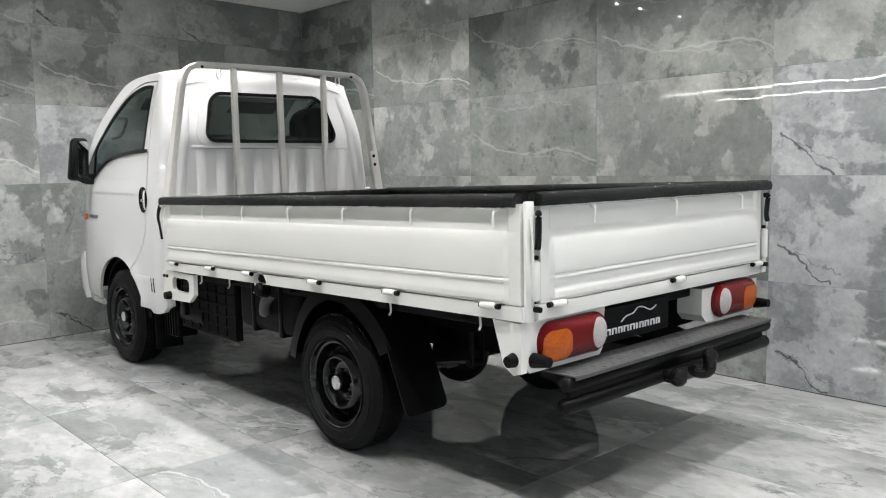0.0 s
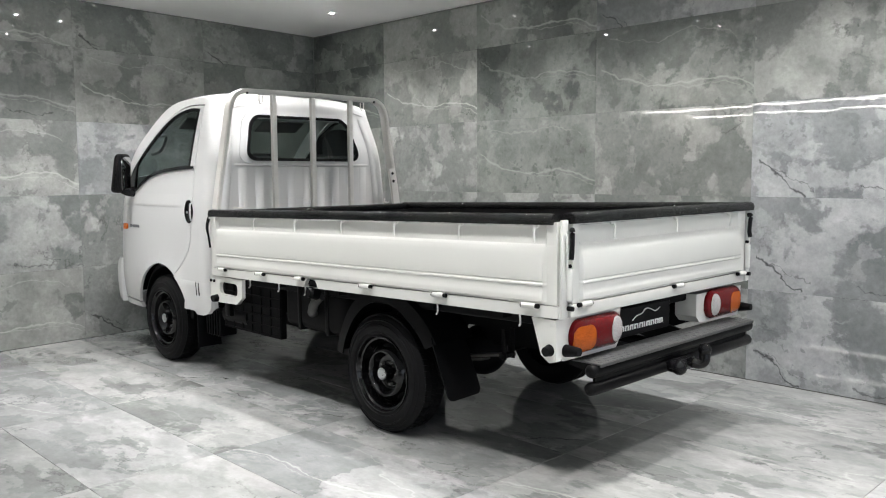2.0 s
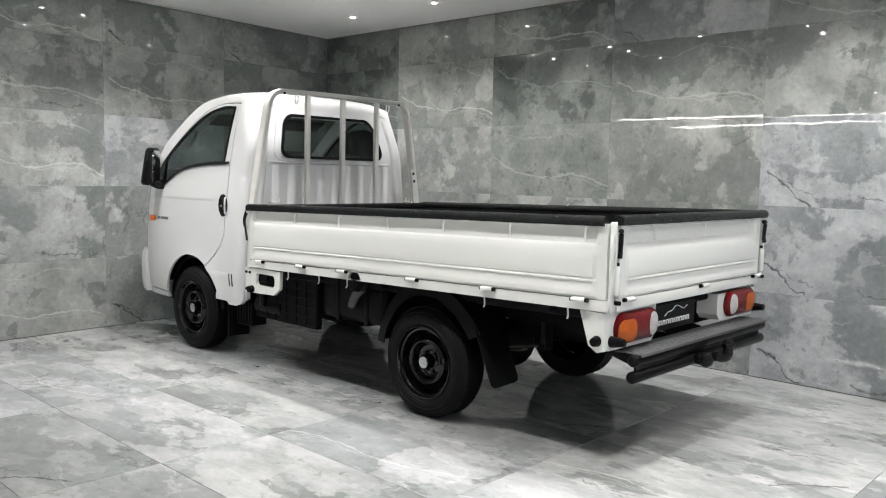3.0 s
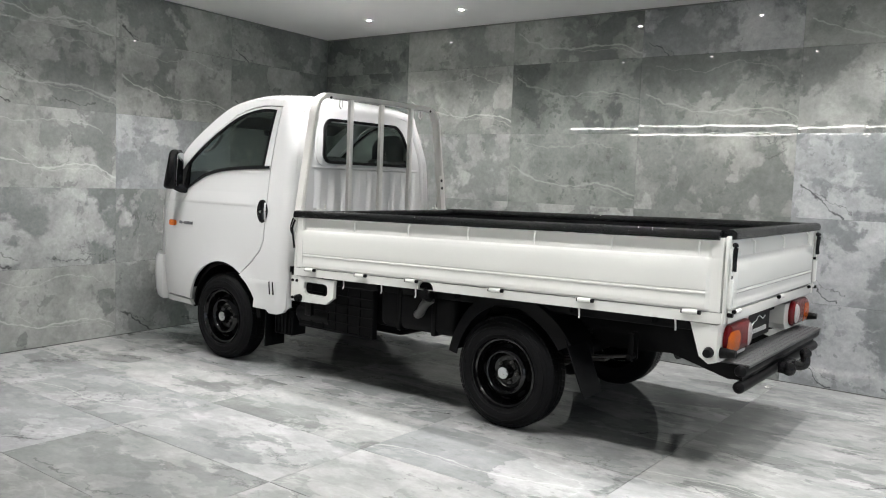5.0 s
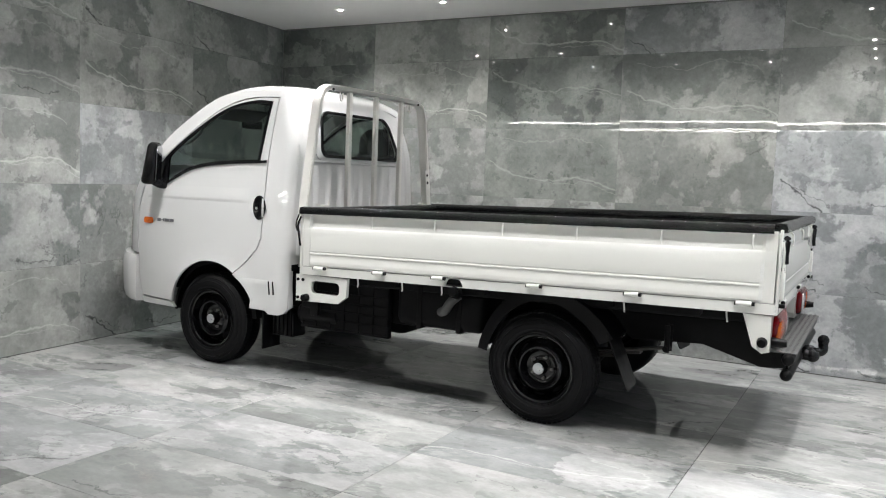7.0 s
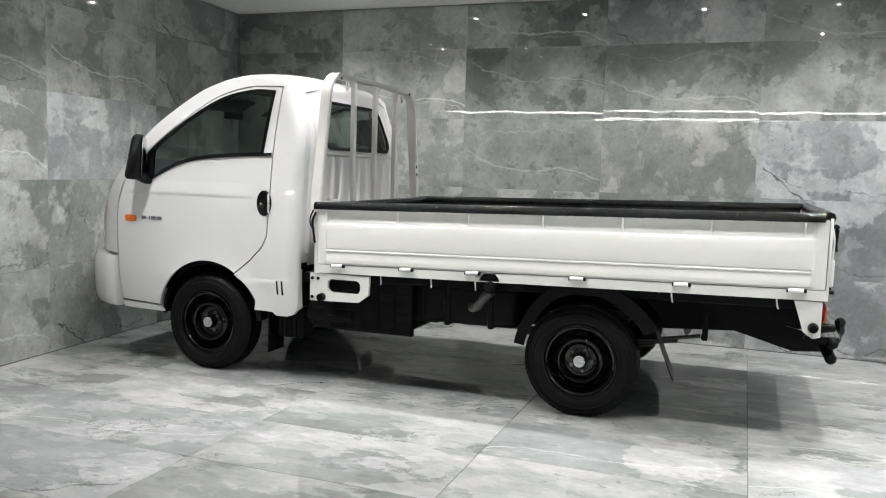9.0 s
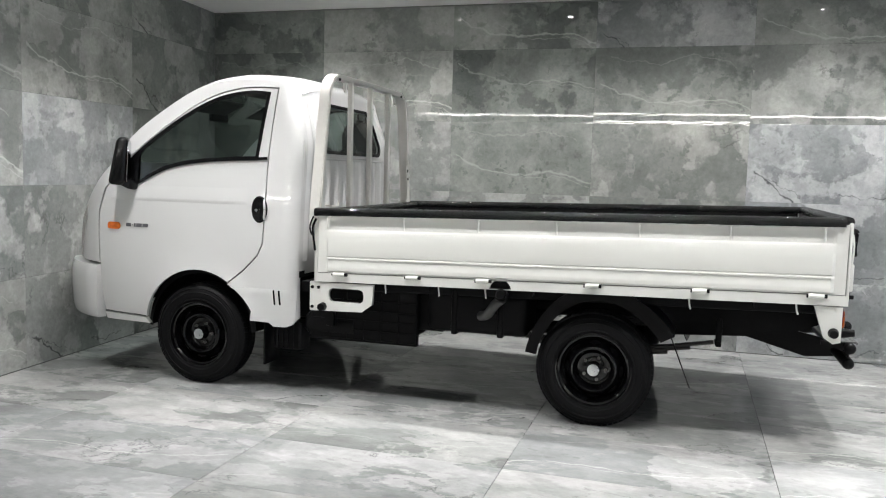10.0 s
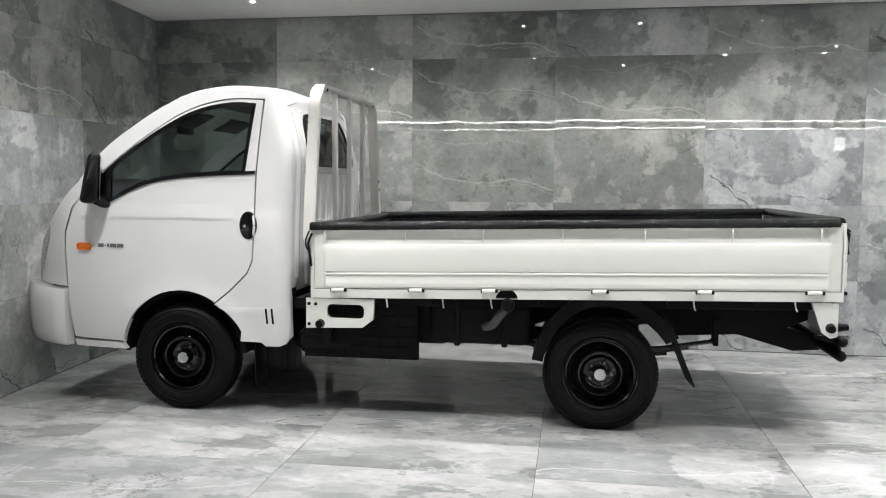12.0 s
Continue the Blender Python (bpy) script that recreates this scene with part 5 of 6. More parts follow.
# ---- tail lamps ----
LZ0, LZ1 = 0.595, 0.745
for s in (-1, 1):
    cx = XC + s * 0.582
    bm = bmesh.new()
    bx0, bx1 = (XC - 0.862, XC - 0.395) if s < 0 else (XC + 0.315, XC + 0.80)
    if s < 0:
        out = [(bx0, 0.755), (bx0 + 0.03, 0.60), (bx0 + 0.055, 0.575), (bx1 - 0.02, 0.575), (bx1, 0.60), (bx1 + 0.012, 0.755)]
    else:
        out = [(bx0, 0.735), (bx0, 0.62), (bx0 + 0.04, 0.585), (bx1 - 0.02, 0.575), (bx1, 0.60), (bx1 + 0.01, 0.735)]
    bm = thicken(sheet(out, [], 0.6, lambda x, z: (x, BED_R + 0.022, z)), 0.03 if s < 0 else 0.12, (0, 1, 0))
    lb = part("lamp_bracket", bm, M_BEDWHITE, truck, "cream-white lamp bracket", 30)
    # the lamp: red shell, amber outer end, oval clear reversing lamp at the inner end
    x0, x1, lz = cx - 0.190, cx + 0.190, (LZ0 + LZ1) / 2

    def dome(x, z, up):
        d = min(math.hypot(max(abs(x - cx) - 0.120, 0.0), max(abs(z - lz) - 0.005, 0.0)) / 0.070, 1.0)
        return (x, BED_R + 0.012 - 0.027 * (1 - d ** 2.6) ** 0.5 - up, z)

    shell = thicken(sheet(rounded(x0, x1, LZ0, LZ1, 0.070, 10), [], 0.014, lambda x, z: dome(x, z, 0.0)), 0.012, (0, 1, 0))
    lamp = part("tail_light", shell, M_RED, lb, "red and amber tail light with a round clear lamp", 60)
    lo, hi = (x0 + 0.008, x0 + 0.150) if s < 0 else (x1 - 0.150, x1 - 0.008)
    am = thicken(sheet(rounded(lo, hi, LZ0 + 0.006, LZ1 - 0.030, 0.040, 8), [], 0.014, lambda x, z: dome(x, z, 0.0016)), 0.003, (0, 1, 0))
    part("amber_lens", am, M_AMBER, lb, "amber indicator lens", 60)
    icx = cx - s * 0.124
    oval = [(icx + 0.044 * math.cos(q * math.pi / 16), lz + 0.058 * math.sin(q * math.pi / 16)) for q in range(32)]
    part("reversing_lens", thicken(sheet(oval, [], 0.014, lambda x, z: dome(x, z, 0.0018)), 0.003, (0, 1, 0)), M_CLEAR, lb, "clear oval reversing lens", 60)
    # rubber buffers
    bm = bmesh.new()
    cyl(bm, (XC + s * 0.79, BED_R + 0.02, 0.618), (XC + s * 0.79, BED_R - 0.050, 0.622), 0.027, 0.018, 16)
    part("rubber_buffer", bm, M_BLACK, lb, "black rubber buffer", 40)
    if s < 0:
        bm = bmesh.new()
        cyl(bm, (XC - 0.845, BED_R + 0.055, 0.625), (XC - 0.885, BED_R + 0.055, 0.622), 0.028, 0.020, 16)
        part("rubber_buffer", bm, M_BLACK, lb, "black rubber buffer", 40)
# side cheek of the near lamp bracket
bm = thicken(sheet([(BED_R + 0.02, 0.755), (BED_R + 0.02, 0.58), (BED_R + 0.055, 0.57), (BED_R + 0.10, 0.60), (BED_R + 0.15, 0.755)], [], 0.3, lambda y, z: (XC - BED_HW + 0.004, y, z)), 0.03)
part("lamp_cheek", bm, M_BEDWHITE, truck, "", 30)

# number-plate panel with an unreadable dealer mark
bm = bmesh.new()
box(bm, XC - 0.44, XC + 0.09, BED_R + 0.045, BED_R + 0.055, 0.60, 0.735, 0.003)
plate = part("plate_panel", bm, M_BLACK, truck, "black dealer plate with pale print", 0)
xs = XC - 0.35
for wd in (0.030, 0.029, 0.026, 0.031, 0.031, 0.010, 0.028, 0.029, 0.029, 0.026):
    bm = bmesh.new()
    box(bm, xs, xs + 0.007, BED_R + 0.040, BED_R + 0.044, 0.630, 0.654)
    if wd > 0.02:
        box(bm, xs + wd - 0.007, xs + wd, BED_R + 0.040, BED_R + 0.044, 0.630, 0.654)
        box(bm, xs + 0.007, xs + wd - 0.007, BED_R + 0.040, BED_R + 0.044, 0.649, 0.654)
    part("print_bar", bm, M_LETTER, plate, "", 0)
    xs += wd + 0.011
bm = bmesh.new()
sweep(bm, smooth_path([(XC - 0.25, BED_R + 0.041, 0.672), (XC - 0.22, BED_R + 0.041, 0.69), (XC - 0.17, BED_R + 0.041, 0.697), (XC - 0.14, BED_R + 0.041, 0.715), (XC - 0.10, BED_R + 0.041, 0.712), (XC - 0.05, BED_R + 0.041, 0.695), (XC - 0.01, BED_R + 0.041, 0.708)], 4), ring(0.003, 5), up=(0, 1, 0))
part("print_line", bm, M_LETTER, plate, "", 0)

# ---- tow bar and rear step ----
TB_Y = 1.862
TBW = 0.733
for s in (-1, 1):
    b2 = thicken(sheet([(TB_Y + 0.01, 0.50), (TB_Y + 0.01, 0.415), (2.02, 0.402), (2.33, 0.488), (2.72, 0.465), (2.80, 0.52), (2.80, 0.71), (2.36, 0.71), (2.27, 0.582)], [], 0.5, lambda y, z: (XC + s * 0.36, y, z)), 0.012)
    part("tow_arm", b2, M_BLACK, truck, "black steel tow arm", 30)


def capped_tube(z, y):
    b = bmesh.new()
    prof = [(-TBW - 0.016, 0.0005), (-TBW - 0.014, 0.012), (-TBW - 0.006, 0.025), (-TBW + 0.004, 0.029), (TBW - 0.004, 0.029), (TBW + 0.006, 0.025), (TBW + 0.014, 0.012), (TBW + 0.016, 0.0005)]
    lathe(b, prof, 20)
    for v in b.verts:
        v.co += Vector((XC + 0.02, y, z))
    bmesh.ops.recalc_face_normals(b, faces=b.faces)
    return b


tow = part("tow_bar", capped_tube(0.449, TB_Y), M_BLACK, truck, "black tubular tow bar", 40)
part("step_tube", capped_tube(0.527, TB_Y - 0.004), M_BLACK, tow, "", 40)
TZ = 0.560
bm = bmesh.new()
box(bm, XC + 0.02 - TBW + 0.03, XC + 0.02 + TBW - 0.03, TB_Y - 0.006, TB_Y + 0.006, 0.452, 0.524)
part("web_plate", bm, M_BLACK, tow, "", 0)
for s in (-1, 1):
    bm = thicken(sheet([(TB_Y - 0.02, 0.553), (TB_Y - 0.02, 0.50), (TB_Y + 0.13, 0.535), (TB_Y + 0.13, 0.553)], [], 0.5, lambda y, z: (XC + 0.02 + s * (TBW - 0.03), y, z)), 0.008)
    part("step_bracket", bm, M_BLACK, tow, "", 0)
bm = bmesh.new()
box(bm, XC + 0.02 - TBW + 0.02, XC + 0.02 + TBW - 0.01, TB_Y - 0.035, TB_Y + 0.115, TZ - 0.006, TZ, 0.002)
box(bm, XC + 0.02 - TBW + 0.02, XC + 0.02 + TBW - 0.01, TB_Y - 0.040, TB_Y - 0.035, TZ - 0.014, TZ - 0.001, 0.001)
step = part("tread_plate", bm, M_TREAD, tow, "worn grey chequered step plate", 0)
bm = bmesh.new()
for i in range(54):
    for j in range(5):
        x = XC + 0.02 - TBW + 0.045 + i * 0.0268
        y = TB_Y - 0.018 + j * 0.027
        sgn = 1 if (i + j) % 2 else -1
        d, e = Vector((0.0085, 0.0085 * sgn, 0)), Vector((0.0020 * -sgn, 0.0020, 0))
        c = Vector((x, y, TZ + 0.0003))
        q = [bm.verts.new(c + a) for a in (d, e, -d, -e)]
        t = [bm.verts.new(c + a * 0.6 + Vector((0, 0, 0.0016))) for a in (d, e, -d, -e)]
        for k in range(4):
            bm.faces.new((q[k], q[(k + 1) % 4], t[(k + 1) % 4], t[k]))
        bm.faces.new(t)
bmesh.ops.recalc_face_normals(bm, faces=bm.faces)
ob = link("tread_pattern", bm, M_TREAD, 0)
ob.parent = tow
tagged(ob, "raised chequer pattern", kind="stuff")
bm = bmesh.new()
box(bm, XC - 0.09, XC + 0.05, TB_Y - 0.075, TB_Y - 0.015, 0.425, 0.485, 0.012)
bmesh.ops.create_uvsphere(bm, u_segments=20, v_segments=12, radius=0.036, matrix=Matrix.Translation((XC - 0.105, TB_Y - 0.075, 0.452)))
cyl(bm, (XC - 0.105, TB_Y - 0.02, 0.455), (XC - 0.105, TB_Y - 0.075, 0.452), 0.03, seg=14)
sweep(bm, smooth_path([(XC + 0.03, TB_Y - 0.045, 0.455), (XC + 0.045, TB_Y - 0.09, 0.448), (XC + 0.055, TB_Y - 0.115, 0.462), (XC + 0.06, TB_Y - 0.115, 0.495), (XC + 0.06, TB_Y - 0.115, 0.515)], 5), ring(0.026, 12), up=(1, 0, 0))
bmesh.ops.create_uvsphere(bm, u_segments=20, v_segments=12, radius=0.031, matrix=Matrix.Translation((XC + 0.06, TB_Y - 0.115, 0.518)))
part("tow_ball", bm, M_TRIM, tow, "black tow ball and hitch", 40)

# ---- cab details ----
for k, dr in enumerate(doors):
    fl = bool(k)

    def cab(name, bm, mat, par, label="", sm=40):
        if fl:
            b2 = mirror(bm)
            bm.free()
            bm = b2
        return part(name, bm, mat, par, label, sm)

    # handle: black oval recess with a pull
    bm = bmesh.new()
    c = side(5.150, 1.105)
    lathe(bm, [(0.0, 0.082), (-0.010, 0.080), (-0.014, 0.072), (-0.009, 0.060), (-0.004, 0.0005)], 36)
    bmesh.ops.recalc_face_normals(bm, faces=bm.faces)
    bmesh.ops.transform(bm, matrix=Matrix.Translation(c) @ Matrix.Diagonal((1, 0.64, 1, 1)), verts=bm.verts)
    h = cab("door_handle", bm, M_TRIM, dr, "black oval door handle")
    bm = bmesh.new()
    sweep(bm, smooth_path([(c[0] - 0.004, c[1] - 0.030, c[2] - 0.060), (c[0] - 0.016, c[1] - 0.040, c[2] - 0.02), (c[0] - 0.016, c[1] - 0.040, c[2] + 0.02), (c[0] - 0.004, c[1] - 0.030, c[2] + 0.060)], 5), ring(0.0075, 8))
    cab("handle_pull", bm, M_WHITE, dr, "white door pull")
    bm = bmesh.new()
    cyl(bm, (c[0] - 0.002, c[1] + 0.022, c[2] - 0.004), (c[0] - 0.009, c[1] + 0.022, c[2] - 0.004), 0.010, 0.009, 14)
    cab("door_lock", bm, M_CAP, dr, "round metal door lock")
    # rubber belt strip under the glass, on to the door's rear edge
    belt = [(5.116, 1.413), (5.185, 1.408), (5.35, 1.402), (5.55, 1.388), (5.70, 1.368), (5.83, 1.335), (5.95, 1.278), (6.05, 1.225)]
    bm = bmesh.new()
    rows = [[bm.verts.new(side(v.x, v.y + dz, d)) for dz, d in ((0.011, 0.003), (0.009, 0.010), (-0.006, 0.010), (-0.009, 0.001))] for v in smooth_path([(y, z, 0) for y, z in belt], 4)]
    for r, q in zip(rows, rows[1:]):
        for j in range(3):
            bm.faces.new((r[j], r[j + 1], q[j + 1], q[j]))
    bmesh.ops.recalc_face_normals(bm, faces=bm.faces)
    cab("belt_strip", bm, M_TRIM, dr, "black rubber belt strip")
    # repeater lamp and badge bars
    bm = thicken(sheet(rounded(6.146, 6.248, 0.942, 0.986, 0.021), [], 0.03, lambda y, z: side(y, z, 0.012)), 0.014)
    cab("side_repeater", bm, M_SIDEAMBER, dr, "orange side repeater lamp")
    ys = 6.098
    for wd in (0.036, 0.010, 0.011, 0.040, 0.040):
        lo = 0.962 if wd > 0.0105 else 0.970
        bm = thicken(sheet([(ys, 0.984 if wd > 0.0105 else 0.976), (ys, lo), (ys - wd, lo), (ys - wd, 0.984 if wd > 0.0105 else 0.976)], [], 0.1, lambda y, z: side(y, z, 0.004)), 0.004)
        cab("badge_bar", bm, M_BADGE, dr)
        ys -= wd + 0.007
    # pressed waist crease
    bm = bmesh.new()
    rows = []
    for i in range(25):
        y = 5.24 + 0.99 * i / 24
        f = min(1, (y - 5.24) / 0.1)
        rows.append([bm.verts.new(side(y, 1.14 + dz, d * f)) for dz, d in ((0.100, -0.0008), (0.050, 0.0020), (0.012, 0.0042), (0.003, 0.0042), (-0.014, -0.001))])
    for r, q in zip(rows, rows[1:]):
        for j in range(4):
            bm.faces.new((r[j], r[j + 1], q[j + 1], q[j]))
    bmesh.ops.recalc_face_normals(bm, faces=bm.faces)
    cab("waist_crease", bm, M_WHITE, dr)
    # door mirror
    bm = bmesh.new()
    box(bm, -0.062, 0.062, -0.045, 0.050, -0.15, 0.15, 0.034, 5)
    for v in bm.verts:
        t = v.co.z / 0.15
        v.co.y = -0.045 + (v.co.y + 0.045) * (1.0 - 0.30 * max(t, 0.0) ** 1.5 + 0.10 * max(-t, 0.0))
        v.co.y += 0.010 * max(-t, 0.0) ** 2
    bmesh.ops.transform(bm, matrix=Matrix.Translation((XC - 0.868, 6.085, 1.373)) @ Matrix.Rotation(radians(27), 4, "Z") @ Matrix.Rotation(radians(3), 4, "X"), verts=bm.verts)
    mir = cab("door_mirror", bm, M_TRIM, dr, "black door mirror")
    bm = thicken(sheet(rounded(-0.048, 0.048, -0.128, 0.128, 0.03), [], 0.3, lambda x, z: (x, -0.047, z)), 0.003, (0, 1, 0))
    bmesh.ops.transform(bm, matrix=Matrix.Translation((XC - 0.868, 6.085, 1.373)) @ Matrix.Rotation(radians(27), 4, "Z") @ Matrix.Rotation(radians(3), 4, "X"), verts=bm.verts)
    ob = cab("mirror_glass", bm, M_MIRROR, dr, "mirror glass")
    bm = bmesh.new()
    for p in ((-0.915, 6.07, 1.262), (-0.905, 6.135, 1.268), (-0.835, 6.035, 1.262), (-0.83, 6.12, 1.262), (-0.885, 6.075, 1.222), (-0.850, 6.045, 1.198),
              (-0.800, 6.025, 1.200), (-0.780, 6.05, 1.192), (-0.755, 6.02, 1.235), (-0.752, 6.165, 1.235), (-0.755, 6.06, 1.275)):
        bm.verts.new((XC + p[0], p[1], p[2]))
    bmesh.ops.convex_hull(bm, input=bm.verts)
    bmesh.ops.bevel(bm, geom=bm.edges[:], offset=0.006, segments=2, affect="EDGES", profile=0.5)
    cab("mirror_foot", bm, M_TRIM, dr, "black wedge-shaped mirror foot")
    # sail piece behind the mirror
    bm = thicken(sheet([(6.02, 1.235), (6.02, 1.405), (6.19, 1.262), (6.185, 1.228), (6.06, 1.218)], [], 0.2, lambda y, z: side(y, z, 0.009)), 0.012)
    cab("sail_piece", bm, M_TRIM, dr, "black triangular sail piece")
    # two slots in the step corner
for y in (5.035, 5.000):
    bm = thicken(sheet(rounded(y - 0.006, y + 0.006, 0.535, 0.625, 0.005, 3), [], 0.2, lambda a, b: side(a + (b - 0.58) * 0.10, b, foot_out(a, b) + 0.002)), 0.004)
    pair("corner_slot", bm, M_BLACK, truck, "", 0)
# dark panel between cab and bed, its flat plate added to stop light leaking through
bm = bmesh.new()
box(bm, XC - 0.70, XC + 0.70, 4.76, 4.80, 0.55, 0.95)
box(bm, XC - 0.74, XC + 0.74, 4.801, 4.895, 0.62, 0.68)
part("gap_panel", bm, M_DARK, truck, "", 0)

# ---- cabin ----
for s in (-1, 1):
    bm = bmesh.new()
    c = XC + s * 0.38
    box(bm, c - 0.25, c + 0.25, 5.08, 5.56, 0.92, 1.06, 0.05, 3)
    seat = part("seat", bm, M_SEAT, truck, "dark fabric seat", 40)
    bm = bmesh.new()
    box(bm, c - 0.24, c + 0.24, -0.055, 0.055, 0.0, 0.50, 0.045, 3)
    bmesh.ops.transform(bm, matrix=Matrix.Translation((0, 5.11, 1.02)) @ Matrix.Rotation(radians(12), 4, "X"), verts=bm.verts)
    part("backrest", bm, M_SEAT, seat, "", 40)
    if s > 0:                                     # only the driver's seat has one
        dome = [(c - 0.145, 1.45), (c + 0.145, 1.45), (c + 0.150, 1.56)] + [(c + 0.148 * math.cos(a), 1.60 + 0.105 * math.sin(a)) for a in (0.1, 0.5, 0.9, 1.25, 1.57, 1.89, 2.24, 2.64, 3.04)] + [(c - 0.150, 1.56)]
        bm = thicken(sheet(dome, [], 0.06, lambda x, z: (x, 5.005 - 0.030 * (1 - ((x - c) / 0.16) ** 2), z)), 0.075, (0, 1, 0))
        cyl(bm, (c - 0.06, 5.0, 1.44), (c - 0.06, 5.0, 1.56), 0.006, seg=8)
        cyl(bm, (c + 0.06, 5.0, 1.44), (c + 0.06, 5.0, 1.56), 0.006, seg=8)
        part("headrest", bm, M_SEAT, seat, "", 40)
prof = [(5.82, 0.80), (5.80, 1.12), (5.84, 1.20), (6.02, 1.235), (6.18, 1.22), (6.2, 0.8)]
bm = thicken(sheet(prof, [], 0.3, lambda y, z: (XC - 0.66, y, z)), 1.32)
part("dashboard", bm, M_CABIN, truck, "grey dashboard", 30)
bm = bmesh.new()
m = Matrix.Translation((XC + 0.36, 5.68, 1.27)) @ Matrix.Rotation(radians(35), 4, "X")
pts = [m @ Vector((0.19 * math.cos(2 * math.pi * i / 32), 0.19 * math.sin(2 * math.pi * i / 32), 0)) for i in range(32)]
sweep(bm, pts, ring(0.014, 8), closed=True, up=m.to_3x3() @ Vector((0, 0, 1)))
for a in (0.2, 2.94, 4.71):
    cyl(bm, m @ Vector((0, 0, -0.02)), m @ Vector((0.185 * math.cos(a), 0.185 * math.sin(a), 0)), 0.016, seg=8)
cyl(bm, m @ Vector((0, 0, -0.03)), m @ Vector((0, 0, 0.02)), 0.06, 0.05, 16)
cyl(bm, m @ Vector((0, 0, -0.03)), m @ Vector((0, 0.02, -0.3)), 0.03, seg=10)
bmesh.ops.recalc_face_normals(bm, faces=bm.faces)
part("steering_wheel", bm, M_BLACK, truck, "black steering wheel", 40)
bm = bmesh.new()
cyl(bm, (XC - 0.03, 5.92, 1.80), (XC - 0.03, 5.92, 1.73), 0.008, seg=8)
box(bm, XC - 0.14, XC + 0.08, 5.905, 5.93, 1.672, 1.742, 0.012)
part("rear_view_mirror", bm, M_BLACK, truck, "", 40)
for s in (-1,):
    bm = bmesh.new()
    sweep(bm, smooth_path([(XC + s * 0.66, 5.86, 1.655), (XC + s * 0.60, 5.87, 1.655), (XC + s * 0.59, 5.92, 1.60), (XC + s * 0.59, 6.00, 1.545), (XC + s * 0.65, 6.02, 1.52)], 5), ring(0.012, 8), up=(1, 0, 0))
    part("grab_handle", bm, M_CABIN, truck, "grey grab handle on the windscreen pillar", 40)
for s in (-1, 1):
    bm = bmesh.new()
    sweep(bm, smooth_path([(XC + s * 0.69, 5.13, 1.74), (XC + s * 0.66, 5.18, 1.50), (XC + s * 0.62, 5.22, 1.20), (XC + s * 0.58, 5.25, 0.95)], 5), [(-0.024, -0.001), (-0.024, 0.001), (0.024, 0.001), (0.024, -0.001)], up=(1, 0, 0))
    part("seat_belt", bm, M_BLACK, truck, "", 40)
bm = bmesh.new()
box(bm, XC - 0.60, XC + 0.60, 5.08, 5.55, 1.83, 1.845, 0.004)
part("headlining", bm, M_BEIGE, truck, "", 30)
for s in (-1, 1):
    bm = bmesh.new()
    box(bm, XC + s * 0.33 - 0.20, XC + s * 0.33 + 0.20, -0.16, 0.0, -0.008, 0.008, 0.006)
    bmesh.ops.transform(bm, matrix=Matrix.Translation((0, 5.80, 1.715)) @ Matrix.Rotation(radians(-28), 4, "X"), verts=bm.verts)
    part("sun_visor", bm, M_CABIN, truck, "grey sun visor", 30)

# ---- tiles ----
def tile_mesh(name, a, b, mat, t=0.012, bev=0.0008):
    """A tile with its face in the local xy plane, edges eased; origin at the face's middle."""
    me = bpy.data.meshes.new(name)
    bm = bmesh.new()
    gap = 0.0012 if mat == M_FLOOR else 0.0005
    x, y = a / 2 - gap, b / 2 - gap
    top = [bm.verts.new(p) for p in ((-x + bev, -y + bev, 0), (x - bev, -y + bev, 0), (x - bev, y - bev, 0), (-x + bev, y - bev, 0))]
    mid = [bm.verts.new(p) for p in ((-x, -y, -bev), (x, -y, -bev), (x, y, -bev), (-x, y, -bev))]
    low = [bm.verts.new(p) for p in ((-x, -y, -t), (x, -y, -t), (x, y, -t), (-x, y, -t))]
    bm.faces.new(top)
    for r, q in ((mid, top), (low, mid)):
        for k in range(4):
            bm.faces.new((r[k], r[(k + 1) % 4], q[(k + 1) % 4], q[k]))
    bm.to_mesh(me)
    bm.free()
    me.materials.append(mat)
    return me


TILE_MESH = {}


def lay(name, parent, m, a, b, mat):
    key = (round(a, 4), round(b, 4), mat.name)
    if key not in TILE_MESH:
        TILE_MESH[key] = tile_mesh(name, a, b, mat)
    ob = new(name, TILE_MESH[key])
    ob.parent = parent
    ob.matrix_parent_inverse = parent.matrix_world.inverted()
    ob.matrix_basis = m
    return ob


def cuts(lo, hi, origin, pitch):
    k = math.ceil((lo - origin) / pitch - 1e-6)
    out = [lo]
    while origin + k * pitch < hi - 1e-6:
        if origin + k * pitch > lo + 1e-6:
            out.append(origin + k * pitch)
        k += 1
    return list(zip(out, out[1:] + [hi]))


rnd = random.Random(11)
ROWS_Z = ((0.0, 0.6), (0.6, 1.2), (1.2, 1.8), (1.8, 2.4), (2.4, CEIL - 0.012))
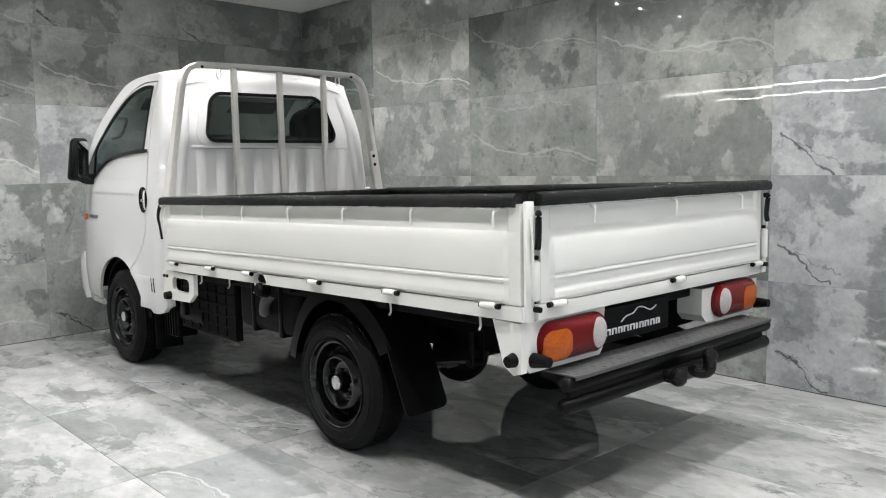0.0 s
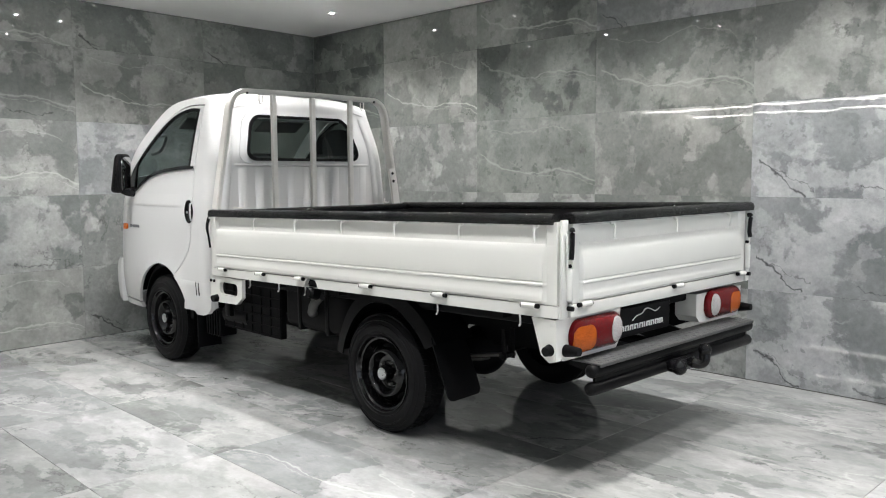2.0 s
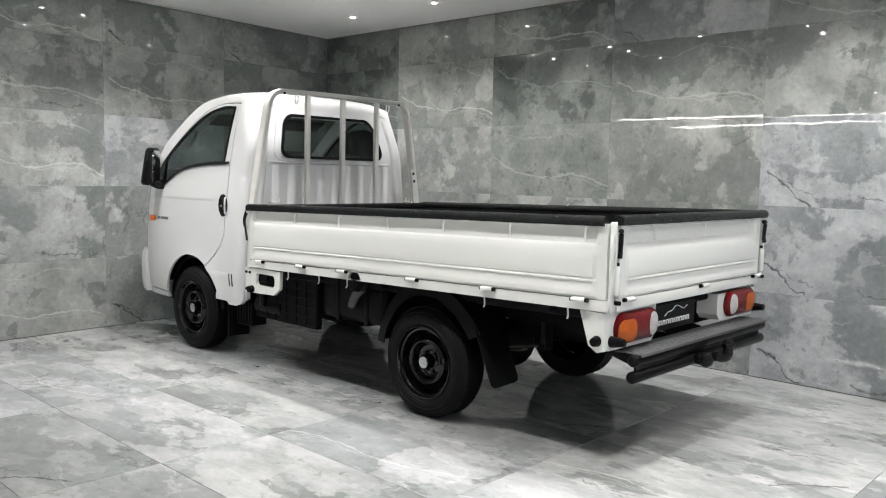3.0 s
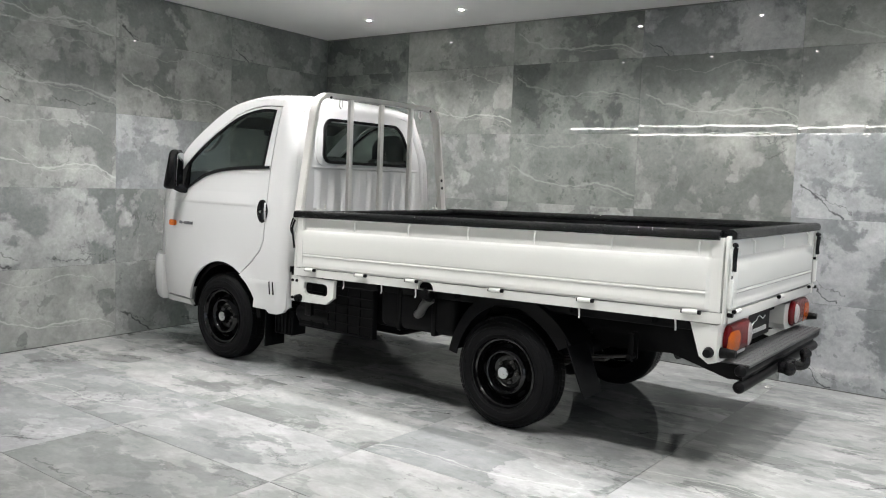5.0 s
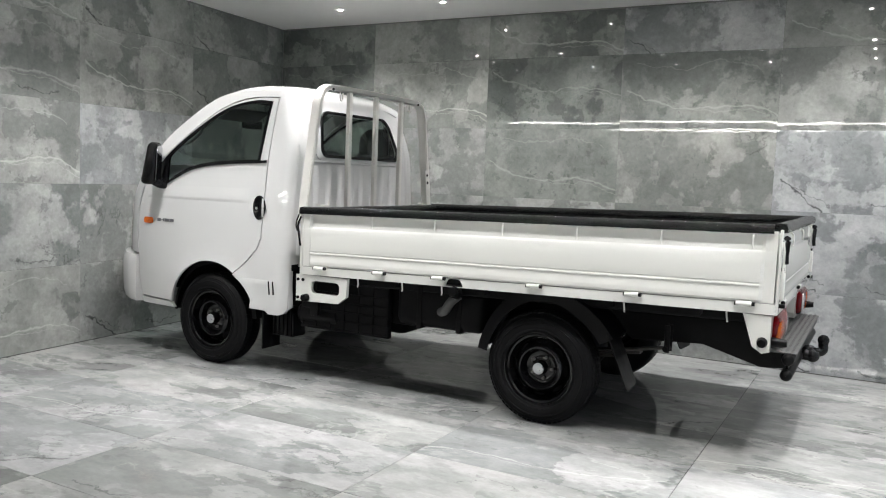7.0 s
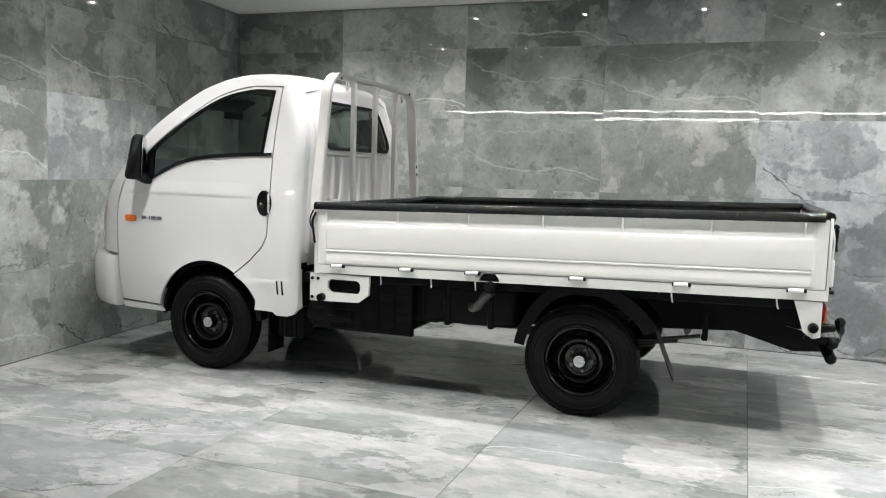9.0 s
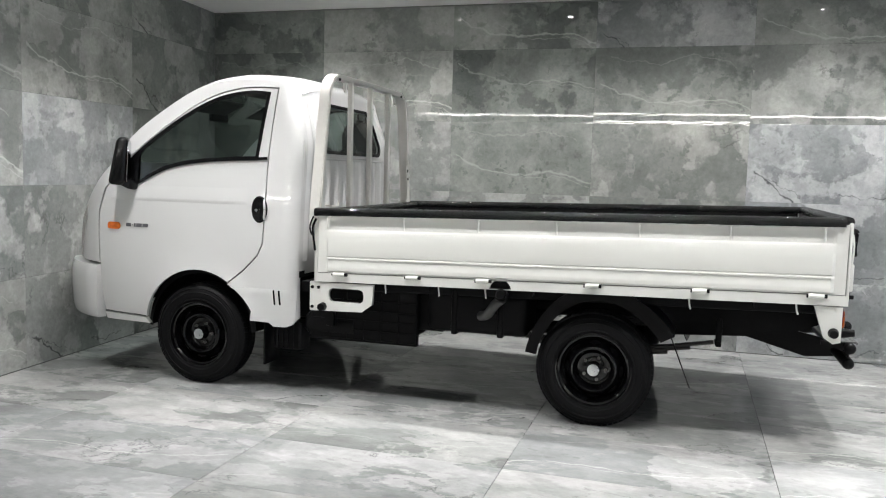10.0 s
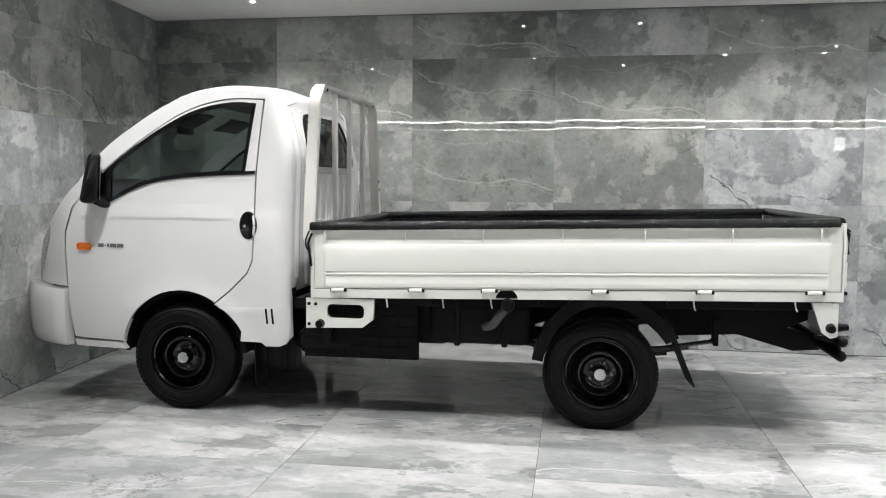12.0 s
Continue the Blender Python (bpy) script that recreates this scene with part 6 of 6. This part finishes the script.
# tiles: tone (own shade plus the wall's light and shade), pale vein, dark crack; by column (from the corner on) and row
# (from the floor up)
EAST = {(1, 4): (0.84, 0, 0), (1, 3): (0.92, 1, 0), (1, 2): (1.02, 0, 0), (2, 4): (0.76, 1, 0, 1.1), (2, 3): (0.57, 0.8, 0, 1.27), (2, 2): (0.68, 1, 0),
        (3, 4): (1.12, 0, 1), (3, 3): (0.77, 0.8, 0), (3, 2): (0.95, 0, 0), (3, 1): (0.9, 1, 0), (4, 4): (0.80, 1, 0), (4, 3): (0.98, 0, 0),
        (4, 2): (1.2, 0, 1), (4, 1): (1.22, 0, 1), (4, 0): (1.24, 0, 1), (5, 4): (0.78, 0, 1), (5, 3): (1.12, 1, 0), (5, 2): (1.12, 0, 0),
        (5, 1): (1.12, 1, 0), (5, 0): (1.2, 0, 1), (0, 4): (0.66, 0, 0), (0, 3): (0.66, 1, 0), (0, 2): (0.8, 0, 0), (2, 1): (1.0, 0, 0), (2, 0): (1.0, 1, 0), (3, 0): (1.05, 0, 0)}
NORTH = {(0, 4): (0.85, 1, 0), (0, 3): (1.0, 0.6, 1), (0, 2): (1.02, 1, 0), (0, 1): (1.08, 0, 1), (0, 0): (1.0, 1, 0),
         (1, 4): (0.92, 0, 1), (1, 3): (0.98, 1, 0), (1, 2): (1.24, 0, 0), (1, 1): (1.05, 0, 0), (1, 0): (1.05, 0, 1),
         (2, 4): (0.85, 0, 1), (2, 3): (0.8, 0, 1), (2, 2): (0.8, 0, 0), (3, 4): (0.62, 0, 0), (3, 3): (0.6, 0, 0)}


def tone_and_print(table, key):
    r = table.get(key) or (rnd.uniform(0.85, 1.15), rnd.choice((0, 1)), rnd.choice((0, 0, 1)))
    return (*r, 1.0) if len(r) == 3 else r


TO_EAST = Matrix(((0, 0, -1, 0), (-1, 0, 0, 0), (0, 1, 0, 0), (0, 0, 0, 1)))      # tile face towards -x, its length along -y
for j, (z0, z1) in enumerate(ROWS_Z):
    for y0, y1 in cuts(ROOM_Y0 + 0.005, 6.985, 3.46, 1.206):
        ob = lay("wall_tile", wall_east, Matrix.Translation((WALL_X, (y0 + y1) / 2, (z0 + z1) / 2)) @ TO_EAST @ pose(0, 0, 0, rnd.uniform(-.10, .10), rnd.uniform(-.07, .07), 0), y1 - y0, z1 - z0, M_WALL)
        ob.color = tone_and_print(EAST, (round((5.872 - y0) / 1.206), j))
TO_NORTH = Matrix(((1, 0, 0, 0), (0, 0, -1, 0), (0, 1, 0, 0), (0, 0, 0, 1)))      # tile face towards -y
for j, (z0, z1) in enumerate(ROWS_Z):
    for x0, x1 in cuts(0.01, 4.75, 2.235, 1.206):
        ob = lay("wall_tile", wall_north, WN @ Matrix.Translation(((x0 + x1) / 2, 0, (z0 + z1) / 2)) @ TO_NORTH @ pose(0, 0, 0, rnd.uniform(-.10, .10), rnd.uniform(-.07, .07), 0), x1 - x0, z1 - z0, M_WALL)
        ob.color = tone_and_print(NORTH, (round((x0 - 1.029) / 1.206), j))
for x0, x1 in cuts(-2.07, WALL_X - 0.001, 1.56, 0.605):
    for y0, y1 in cuts(-1.4, 7.05, 3.44, 1.21):
        ob = lay("floor_tile", floor, Matrix.Translation(((x0 + x1) / 2, (y0 + y1) / 2, 0)) @ pose(0, 0, 0, rnd.uniform(-.03, .03), rnd.uniform(-.03, .03), 0), x1 - x0, y1 - y0, M_FLOOR)
        ob.color = (rnd.uniform(0.90, 1.08), rnd.choice((0, 0, 0.25, 0.6)), rnd.choice((0, 0, 0.8)), 1)
# the rest of the floor, away from the truck
bm = bmesh.new()
for x0, x1, y0, y1 in ((ROOM_X0, -2.075, ROOM_Y0, ROOM_Y1), (-2.075, WALL_X, ROOM_Y0, -1.405), (-2.075, 0.0, 7.055, ROOM_Y1)):
    for a0, a1 in cuts(x0, x1, 1.56, 0.605):
        for b0, b1 in cuts(y0, y1, 3.44, 1.21):
            box(bm, a0 + 0.001, a1 - 0.001, b0 + 0.001, b1 - 0.001, -0.0115, 0.0)
ob = link("floor_tiles_beyond", bm, M_FLOOR, 0)
ob.parent = floor
tagged(ob, "further polished grey floor tiles", kind="stuff")
